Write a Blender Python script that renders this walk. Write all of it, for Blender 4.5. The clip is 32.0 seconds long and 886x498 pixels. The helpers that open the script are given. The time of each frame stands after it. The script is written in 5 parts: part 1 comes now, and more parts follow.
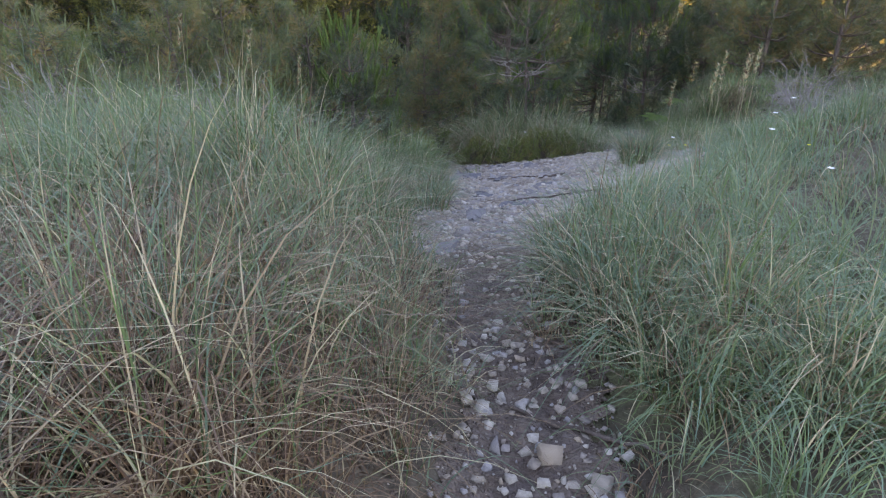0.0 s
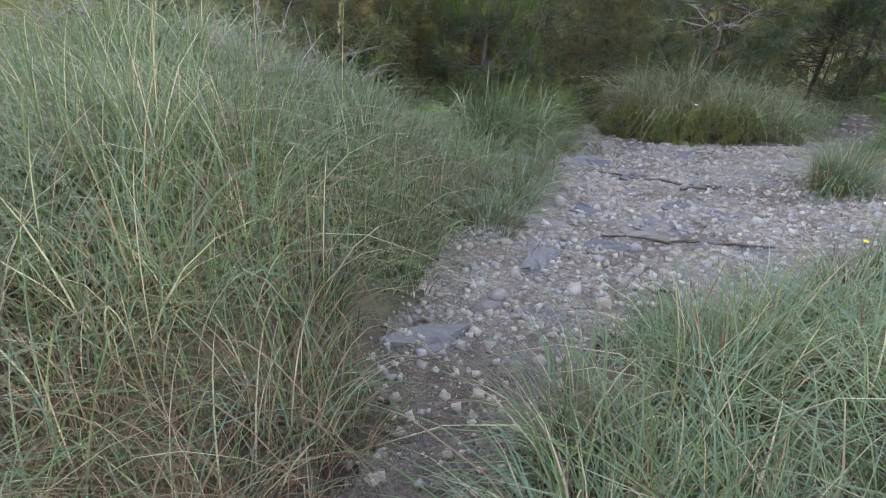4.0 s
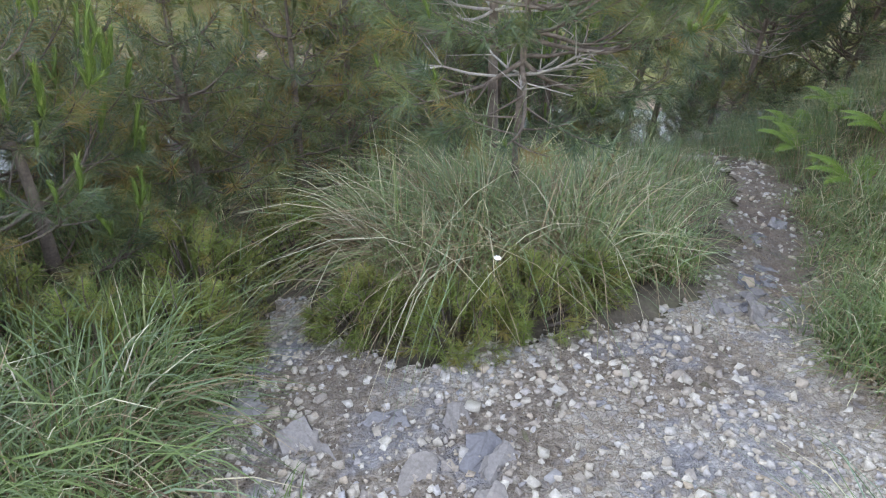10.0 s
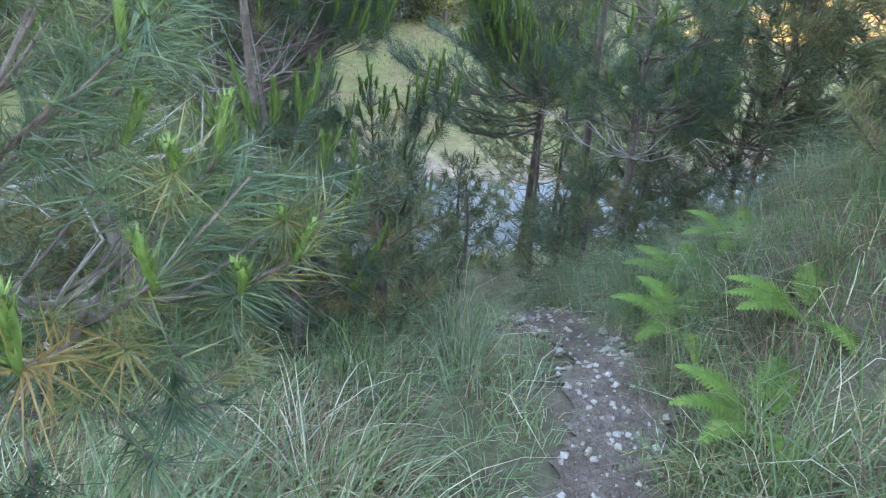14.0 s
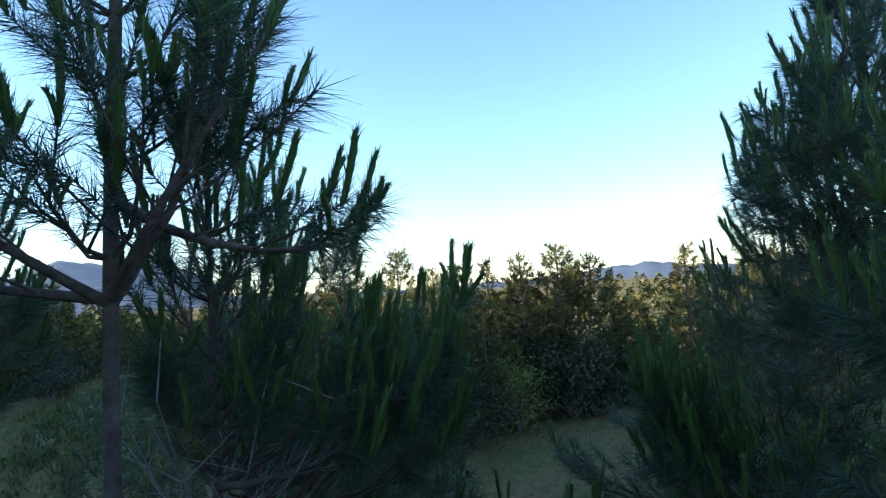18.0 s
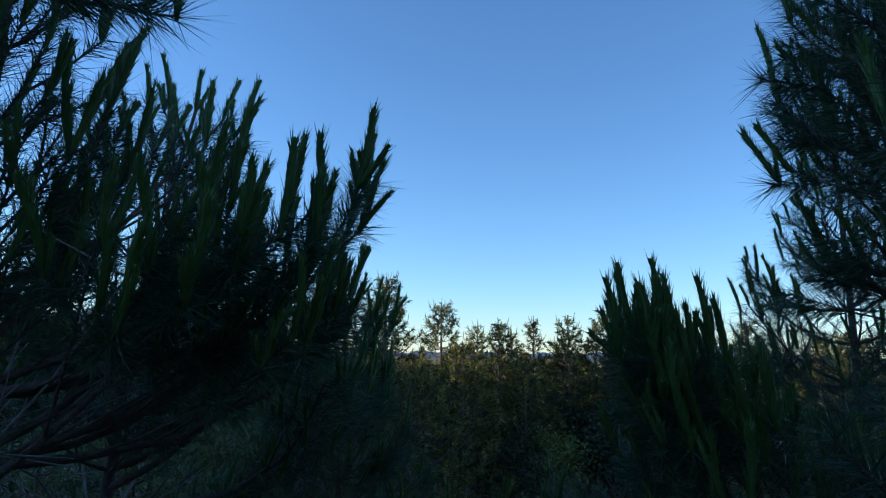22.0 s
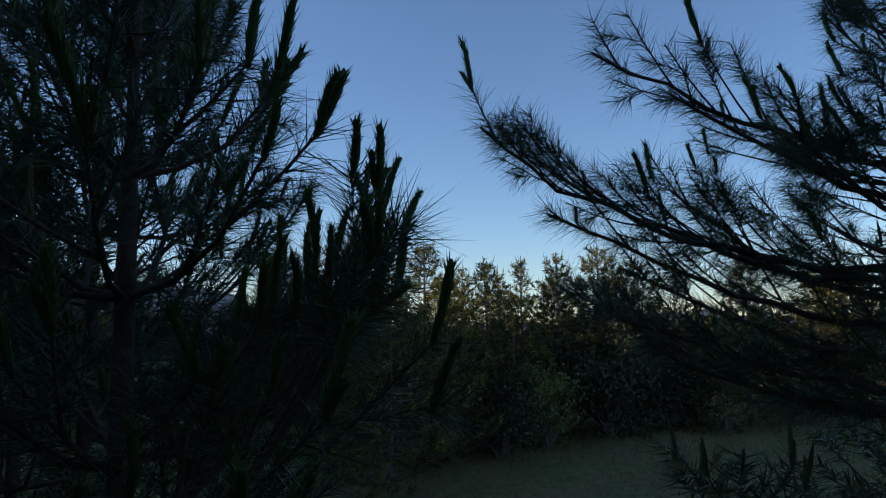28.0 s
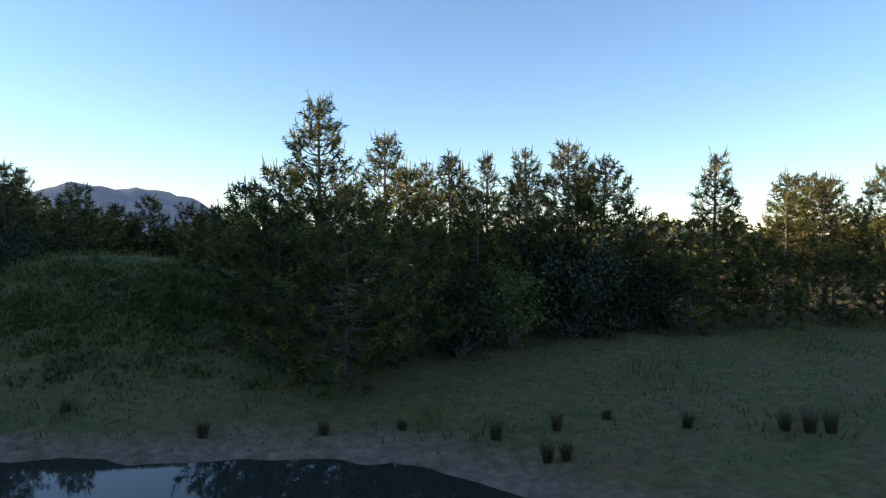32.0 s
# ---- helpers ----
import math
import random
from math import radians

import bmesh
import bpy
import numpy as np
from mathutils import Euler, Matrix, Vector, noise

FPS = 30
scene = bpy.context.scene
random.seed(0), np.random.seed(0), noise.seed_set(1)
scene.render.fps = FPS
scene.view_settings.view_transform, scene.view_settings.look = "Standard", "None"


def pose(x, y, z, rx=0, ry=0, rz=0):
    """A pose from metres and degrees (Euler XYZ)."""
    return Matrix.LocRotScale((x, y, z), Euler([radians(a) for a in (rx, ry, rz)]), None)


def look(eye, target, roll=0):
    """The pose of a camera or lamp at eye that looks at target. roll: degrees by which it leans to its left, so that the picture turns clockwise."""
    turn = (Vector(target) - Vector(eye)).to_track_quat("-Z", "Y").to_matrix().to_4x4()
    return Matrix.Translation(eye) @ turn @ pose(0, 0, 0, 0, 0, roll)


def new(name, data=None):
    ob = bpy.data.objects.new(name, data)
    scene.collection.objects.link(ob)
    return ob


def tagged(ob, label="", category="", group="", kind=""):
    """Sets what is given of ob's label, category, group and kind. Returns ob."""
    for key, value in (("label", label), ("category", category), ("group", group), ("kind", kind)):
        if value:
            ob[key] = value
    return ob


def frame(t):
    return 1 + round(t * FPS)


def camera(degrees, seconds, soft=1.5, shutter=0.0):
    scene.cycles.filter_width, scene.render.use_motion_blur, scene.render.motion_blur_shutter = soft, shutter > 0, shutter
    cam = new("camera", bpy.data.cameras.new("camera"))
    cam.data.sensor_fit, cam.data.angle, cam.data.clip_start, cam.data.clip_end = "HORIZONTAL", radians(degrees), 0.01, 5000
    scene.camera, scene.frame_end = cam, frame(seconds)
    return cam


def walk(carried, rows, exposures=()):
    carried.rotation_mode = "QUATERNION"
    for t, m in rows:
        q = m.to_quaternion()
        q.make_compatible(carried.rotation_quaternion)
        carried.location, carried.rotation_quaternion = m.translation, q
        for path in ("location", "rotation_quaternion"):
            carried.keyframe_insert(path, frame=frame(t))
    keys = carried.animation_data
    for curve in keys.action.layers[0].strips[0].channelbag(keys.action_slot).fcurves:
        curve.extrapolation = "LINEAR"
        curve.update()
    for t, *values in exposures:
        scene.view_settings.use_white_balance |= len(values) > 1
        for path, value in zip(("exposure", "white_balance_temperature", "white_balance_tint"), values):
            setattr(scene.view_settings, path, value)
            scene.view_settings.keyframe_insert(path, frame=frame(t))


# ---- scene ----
cam = camera(68.4, 32.0, soft=1.15)
PATH = [
    (0.0, -1.143, -1.812, 1.320, 64.99, -0.37, -19.32),
    (0.5, -0.987, -1.711, 1.304, 64.62, -0.55, -18.27),
    (1.0, -0.833, -1.610, 1.277, 62.84, -1.40, -14.22),
    (1.5, -0.677, -1.436, 1.248, 61.28, -1.94, -11.41),
    (2.0, -0.520, -1.246, 1.214, 62.02, -0.04, -11.73),
    (2.5, -0.338, -1.060, 1.153, 62.15, -0.01, -6.76),
    (4.5, -0.055, -0.148, 1.419, 55.38, -2.84, -0.47),
    (5.0, 0.026, 0.276, 1.369, 55.49, 0.63, -1.71),
    (5.5, 0.168, 0.640, 1.314, 55.39, 1.15, -3.29),
    (6.0, 0.297, 1.016, 1.253, 52.96, -3.76, -9.95),
    (6.5, 0.358, 1.370, 1.223, 53.33, -1.02, -13.38),
    (7.0, 0.497, 1.693, 1.178, 53.44, -0.77, -14.79),
    (7.5, 0.635, 2.008, 1.155, 53.44, -2.58, -13.92),
    (8.0, 0.792, 2.316, 1.149, 53.66, -1.91, -15.04),
    (8.5, 0.997, 2.630, 1.074, 53.56, -1.77, -12.89),
    (9.0, 1.161, 2.910, 1.073, 53.38, -0.91, -11.20),
    (9.5, 1.356, 3.169, 1.033, 53.95, 0.29, -17.87),
    (10.0, 1.594, 3.390, 0.944, 54.06, -3.15, -16.00),
    (10.5, 1.826, 3.638, 0.889, 54.51, -5.69, -13.66),
    (11.0, 2.121, 3.864, 0.831, 53.96, -0.12, -18.77),
    (11.5, 2.408, 4.020, 0.760, 52.95, -0.03, -20.72),
    (12.0, 2.656, 4.238, 0.692, 51.87, -1.14, -20.17),
    (12.5, 2.945, 4.420, 0.648, 52.33, 0.50, -21.89),
    (13.0, 3.256, 4.569, 0.643, 48.24, 2.73, -21.89),
    (13.5, 3.473, 4.793, 0.646, 52.22, 3.56, -20.65),
    (14.0, 3.643, 5.028, 0.644, 60.15, -1.53, -20.95),
    (14.5, 3.750, 5.270, 0.650, 65.74, 1.70, -15.13),
    (15.0, 3.866, 5.509, 0.673, 70.98, 2.42, -15.09),
    (15.5, 3.960, 5.741, 0.679, 74.58, 0.36, -13.31),
    (17.5, 4.842, 7.083, 0.252, 92.34, -0.54, -0.54),
    (18.0, 4.969, 7.218, 0.243, 93.58, 3.86, -2.22),
    (18.5, 5.045, 7.194, 0.221, 95.06, 5.03, -6.00),
    (19.0, 5.274, 7.431, 0.168, 96.33, 4.37, 0.52),
    (19.5, 5.345, 7.550, 0.060, 99.20, 3.49, 0.67),
    (20.0, 5.428, 7.681, -0.057, 99.80, 1.06, -1.37),
    (20.5, 5.560, 7.787, -0.134, 102.22, 1.80, -0.94),
    (21.0, 5.553, 7.944, -0.242, 102.04, 2.70, -1.23),
    (21.5, 5.486, 8.041, -0.280, 101.29, -2.92, -2.08),
    (22.0, 5.534, 8.137, -0.357, 99.38, -0.88, 2.22),
    (22.5, 5.512, 8.184, -0.402, 102.08, -1.86, 4.98),
    (23.0, 5.586, 8.387, -0.615, 102.62, -1.16, 7.97),
    (23.5, 5.554, 8.627, -0.773, 103.14, -1.55, 6.12),
    (24.0, 5.635, 8.802, -0.892, 103.41, -1.78, 3.50),
    (24.5, 5.669, 8.980, -1.000, 104.02, -0.14, 4.28),
    (25.0, 5.673, 9.234, -1.094, 104.24, -2.02, 9.20),
    (25.5, 5.711, 9.369, -1.288, 104.90, -1.47, 11.13),
    (26.0, 5.841, 9.643, -1.421, 99.19, -1.25, 11.25),
    (26.5, 5.950, 9.850, -1.580, 96.20, 0.92, 9.83),
    (28.5, 6.181, 10.871, -2.569, 97.80, 0.40, 0.61),
    (29.0, 6.278, 11.187, -2.672, 98.46, 2.24, 1.19),
    (29.5, 6.337, 11.475, -2.805, 98.18, 4.51, -4.41),
    (30.0, 6.250, 11.700, -2.920, 94.14, 7.73, -9.46),
    (30.5, 6.270, 12.000, -2.980, 92.75, 8.39, -1.64),
    (31.0, 6.280, 12.350, -3.030, 93.42, 3.54, 8.75),
    (31.5, 6.270, 12.750, -3.060, 90.15, 0.09, 0.74),
    (32.0, 6.200, 13.200, -3.100, 89.05, -0.13, -1.48),
]
EXPOSURES = [(0.0, 3.35, 10000, 38), (2.5, 3.65, 10800, 36), (5.0, 3.7, 13000, 33), (10.0, 4.3, 13500, 30), (12.0, 4.6, 13000, 32), (13.0, 4.45, 12000, 32), (13.8, 4.7, 10000, 27), (14.5, 4.9, 7800, 20), (15.5, 4.95, 7300, 18), (17.5, 2.35, 6300, 10), (19.0, 1.75, 6100, 10),
             (21.0, 1.03, 5300, 8), (22.5, 0.8, 5350, 10), (24.0, 0.62, 5800, 15), (26.5, 0.25, 5800, 16), (28.5, 0.8, 6400, 15), (29.4, 1.1, 6450, 13), (30.0, 1.2, 6500, 12), (31.0, 1.25, 6600, 14), (32.0, 1.25, 6600, 14)]
walk(cam, [(t, pose(x, y, z, rx, ry, rz)) for t, x, y, z, rx, ry, rz in PATH], EXPOSURES)

# ---- daylight: a low sun behind a western hill added to block it, clear sky ----
SUN_EL, SUN_AZ = radians(13.0), radians(272.0)      # azimuth clockwise from +y
to_sun = Vector((math.sin(SUN_AZ) * math.cos(SUN_EL), math.cos(SUN_AZ) * math.cos(SUN_EL), math.sin(SUN_EL)))
world = bpy.data.worlds.new("evening_sky")
scene.world = world
world.use_nodes = True
wn = world.node_tree.nodes
sky = wn.new("ShaderNodeTexSky")
sky.sky_type = "NISHITA"
sky.sun_disc = False
sky.sun_elevation, sky.sun_rotation = SUN_EL, SUN_AZ
sky.altitude, sky.air_density, sky.dust_density, sky.ozone_density = 300, 1.0, 0.05, 3.0
wn["Background"].inputs["Strength"].default_value = 0.12
world.node_tree.links.new(sky.outputs["Color"], wn["Background"].inputs["Color"])
sun = new("sun", bpy.data.lights.new("sun", "SUN"))
sun.data.energy, sun.data.angle, sun.data.color = 5.0, radians(0.5), (1.0, 0.78, 0.5)
sun.matrix_world = look((0, 0, 60), Vector((0, 0, 60)) - to_sun)


# ---- materials ----
def material(name, rough=0.8, spec=0.3):
    m = bpy.data.materials.new(name)
    m.use_nodes = True
    b = m.node_tree.nodes["Principled BSDF"]
    b.inputs["Roughness"].default_value = rough
    b.inputs["Specular IOR Level"].default_value = spec
    return m, m.node_tree.nodes, m.node_tree.links, b


def ramp(nodes, links, source, stops):
    r = nodes.new("ShaderNodeValToRGB")
    e = r.color_ramp.elements
    while len(e) < len(stops):
        e.new(0.5)
    for el, (p, c) in zip(e, stops):
        el.position, el.color = p, (*c, 1)
    links.new(source, r.inputs["Fac"])
    return r.outputs["Color"]


def tex_noise(nodes, links, scale, detail=4.0, rough=0.6, coord=None):
    n = nodes.new("ShaderNodeTexNoise")
    n.inputs["Scale"].default_value, n.inputs["Detail"].default_value, n.inputs["Roughness"].default_value = scale, detail, rough
    c = nodes.new("ShaderNodeTexCoord")
    links.new(coord or c.outputs["Object"], n.inputs["Vector"])
    return n.outputs["Fac"]


def mixed(nodes, links, a, b, fac, mode="MIX"):
    m = nodes.new("ShaderNodeMix")
    m.data_type, m.blend_type = "RGBA", mode
    for sock, v in ((m.inputs["Factor"], fac), (m.inputs["A"], a), (m.inputs["B"], b)):
        if hasattr(v, "links"):
            links.new(v, sock)
        elif isinstance(v, tuple):
            sock.default_value = (*v, 1)
        else:
            sock.default_value = v
    return m.outputs["Result"]


def relief(nodes, links, b, height, strength, distance):
    n = nodes.new("ShaderNodeBump")
    n.inputs["Strength"].default_value, n.inputs["Distance"].default_value = strength, distance
    links.new(height, n.inputs["Height"])
    links.new(n.outputs["Normal"], b.inputs["Normal"])


def leafy(name, stops, rough=0.55, translucent=0.3, spec=0.25, patch=1.2):
    """Blades, needles and leaves: colour by each blade's own tint, patches at a larger scale."""
    m, nodes, links, b = material(name, rough, spec)
    a = nodes.new("ShaderNodeAttribute")
    a.attribute_name = "tint"
    col = ramp(nodes, links, a.outputs["Fac"], stops)
    big = ramp(nodes, links, tex_noise(nodes, links, patch, 3), [(0.3, (0.72, 0.72, 0.72)), (0.7, (1.2, 1.2, 1.15))])
    col = mixed(nodes, links, col, big, 1.0, "MULTIPLY")
    links.new(col, b.inputs["Base Color"])
    t = nodes.new("ShaderNodeBsdfTranslucent")
    links.new(col, t.inputs["Color"])
    mx = nodes.new("ShaderNodeMixShader")
    mx.inputs["Fac"].default_value = translucent
    links.new(b.outputs["BSDF"], mx.inputs[1])
    links.new(t.outputs["BSDF"], mx.inputs[2])
    links.new(mx.outputs["Shader"], nodes["Material Output"].inputs["Surface"])
    return m


def earthy(name, stops, scale, fine, strength, distance, rough=0.95):
    m, nodes, links, b = material(name, rough, 0.2)
    col = ramp(nodes, links, tex_noise(nodes, links, scale, 6, 0.65), stops)
    f = tex_noise(nodes, links, fine, 5, 0.7)
    col = mixed(nodes, links, col, ramp(nodes, links, f, [(0.25, (0.6, 0.6, 0.6)), (0.75, (1.3, 1.3, 1.3))]), 1.0, "MULTIPLY")
    links.new(col, b.inputs["Base Color"])
    relief(nodes, links, b, f, strength, distance)
    return m


def stony(name, stops, rough=0.85):
    """Loose stones: each its own shade, grain and dust."""
    m, nodes, links, b = material(name, rough, 0.25)
    a = nodes.new("ShaderNodeAttribute")
    a.attribute_name = "tint"
    o = nodes.new("ShaderNodeObjectInfo")
    s = nodes.new("ShaderNodeMath")
    s.operation = "ADD"
    links.new(a.outputs["Fac"], s.inputs[0])
    links.new(o.outputs["Random"], s.inputs[1])
    w = nodes.new("ShaderNodeMath")
    w.operation = "FRACT"
    links.new(s.outputs[0], w.inputs[0])
    col = ramp(nodes, links, w.outputs[0], stops)
    g = tex_noise(nodes, links, 60, 5, 0.7)
    col = mixed(nodes, links, col, ramp(nodes, links, g, [(0.3, (0.7, 0.7, 0.7)), (0.7, (1.2, 1.2, 1.2))]), 1.0, "MULTIPLY")
    links.new(col, b.inputs["Base Color"])
    relief(nodes, links, b, g, 0.4, 0.006)
    return m


GRASS = leafy("grass_blades", [(0.0, (0.07, 0.115, 0.05)), (0.2, (0.13, 0.205, 0.065)), (0.42, (0.14, 0.24, 0.165)),
                               (0.58, (0.2, 0.25, 0.115)), (0.7, (0.6, 0.5, 0.33)), (0.8, (0.4, 0.27, 0.16)), (0.9, (0.23, 0.135, 0.08)), (1.0, (0.13, 0.075, 0.055))], 0.45, 0.25, 0.35, patch=0.8)
LUSH = leafy("lush_grass_blades", [(0.0, (0.08, 0.135, 0.055)), (0.2, (0.155, 0.235, 0.075)), (0.42, (0.185, 0.28, 0.165)), (0.58, (0.28, 0.31, 0.14)), (0.7, (0.68, 0.6, 0.44)), (0.8, (0.48, 0.36, 0.23)), (0.9, (0.27, 0.17, 0.1)), (1.0, (0.14, 0.085, 0.06))], 0.45, 0.3, 0.35, patch=0.9)
MEADOW = leafy("meadow_grass", [(0.0, (0.09, 0.125, 0.035)), (0.45, (0.165, 0.17, 0.055)), (0.75, (0.25, 0.2, 0.075)), (1.0, (0.24, 0.15, 0.07))], patch=0.15)
RUSH = leafy("rush_stems", [(0.0, (0.07, 0.09, 0.04)), (0.6, (0.13, 0.11, 0.06)), (1.0, (0.16, 0.1, 0.06))])
NEEDLE = leafy("pine_needles", [(0.0, (0.03, 0.066, 0.038)), (0.5, (0.062, 0.115, 0.06)), (0.75, (0.13, 0.16, 0.06)), (0.9, (0.2, 0.19, 0.07)), (1.0, (0.27, 0.17, 0.06))], 0.38, 0.3, 0.5)
CANDLE = leafy("pine_candles", [(0.0, (0.07, 0.13, 0.035)), (0.6, (0.14, 0.23, 0.06)), (1.0, (0.24, 0.27, 0.1))], 0.5, 0.2, 0.3)
FARNEEDLE = leafy("distant_pine_needles", [(0.0, (0.018, 0.03, 0.014)), (0.45, (0.055, 0.068, 0.022)), (0.75, (0.19, 0.175, 0.04)), (1.0, (0.34, 0.27, 0.06))], 0.6, 0.15, 0.2, 0.3)
BROAD = leafy("broad_leaves", [(0.0, (0.03, 0.036, 0.02)), (0.6, (0.055, 0.065, 0.032)), (1.0, (0.11, 0.105, 0.048))], 0.5, 0.2, 0.3, 0.5)
BRACKEN = leafy("bracken_cover", [(0.0, (0.085, 0.135, 0.035)), (0.6, (0.15, 0.19, 0.06)), (1.0, (0.23, 0.19, 0.08))], 0.6, 0.25, 0.2, 0.4)
FERN = leafy("fern_fronds", [(0.0, (0.1, 0.21, 0.04)), (0.7, (0.17, 0.3, 0.06)), (1.0, (0.26, 0.3, 0.08))], 0.55, 0.35)
SCRUB = leafy("low_pine_scrub", [(0.0, (0.11, 0.16, 0.045)), (0.5, (0.18, 0.235, 0.065)), (0.8, (0.29, 0.23, 0.08)), (1.0, (0.35, 0.2, 0.08))], 0.5, 0.25)
BARE = earthy("pale_bare_earth", [(0.3, (0.17, 0.135, 0.1)), (0.55, (0.27, 0.22, 0.17)), (0.75, (0.36, 0.31, 0.25))], 2.5, 18, 0.8, 0.03)
TWIGS = earthy("bare_grey_twigs", [(0.3, (0.2, 0.17, 0.15)), (0.7, (0.36, 0.32, 0.29))], 8, 60, 0.4, 0.004)
BARK = earthy("pine_bark", [(0.3, (0.085, 0.065, 0.055)), (0.55, (0.16, 0.12, 0.1)), (0.75, (0.24, 0.195, 0.165))], 9, 45, 0.9, 0.012)


def turf():
    """Litter and bare earth near the path; mossy green and straw cover across the valley."""
    m, nodes, links, b = material("hillside_soil", 0.95, 0.15)
    near = ramp(nodes, links, tex_noise(nodes, links, 1.1, 6, 0.65), [(0.3, (0.08, 0.062, 0.048)), (0.5, (0.14, 0.11, 0.08)), (0.65, (0.12, 0.125, 0.065)), (0.8, (0.2, 0.16, 0.115))])
    far = ramp(nodes, links, tex_noise(nodes, links, 0.35, 7, 0.7), [(0.3, (0.095, 0.11, 0.038)), (0.46, (0.155, 0.145, 0.055)), (0.6, (0.19, 0.13, 0.065)), (0.8, (0.24, 0.155, 0.1))])
    co = nodes.new("ShaderNodeTexCoord")
    sep = nodes.new("ShaderNodeSeparateXYZ")
    links.new(co.outputs["Object"], sep.inputs[0])
    mr = nodes.new("ShaderNodeMapRange")
    mr.inputs["From Min"].default_value, mr.inputs["From Max"].default_value = 10.0, 20.0
    links.new(sep.outputs["Y"], mr.inputs["Value"])
    col = mixed(nodes, links, near, far, mr.outputs["Result"])
    mud = nodes.new("ShaderNodeMapRange")
    mud.inputs["From Min"].default_value, mud.inputs["From Max"].default_value = -9.98, -10.3
    edge = nodes.new("ShaderNodeMath")
    edge.operation = "MULTIPLY_ADD"
    links.new(tex_noise(nodes, links, 0.5, 5, 0.7), edge.inputs[0])
    edge.inputs[1].default_value = 0.6
    links.new(sep.outputs["Z"], edge.inputs[2])
    links.new(edge.outputs[0], mud.inputs["Value"])
    wet = ramp(nodes, links, tex_noise(nodes, links, 1.7, 6, 0.7), [(0.3, (0.16, 0.105, 0.07)), (0.55, (0.27, 0.19, 0.135)), (0.75, (0.36, 0.27, 0.2))])
    col = mixed(nodes, links, col, wet, mud.outputs["Result"])
    f = tex_noise(nodes, links, 30, 5, 0.7)
    g = tex_noise(nodes, links, 2.2, 6, 0.7)
    col = mixed(nodes, links, col, ramp(nodes, links, f, [(0.25, (0.65, 0.65, 0.65)), (0.75, (1.25, 1.25, 1.25))]), 1.0, "MULTIPLY")
    col = mixed(nodes, links, col, ramp(nodes, links, g, [(0.3, (0.6, 0.6, 0.6)), (0.7, (1.3, 1.3, 1.3))]), 1.0, "MULTIPLY")
    links.new(col, b.inputs["Base Color"])
    relief(nodes, links, b, f, 0.7, 0.03)
    return m


SOIL = turf()


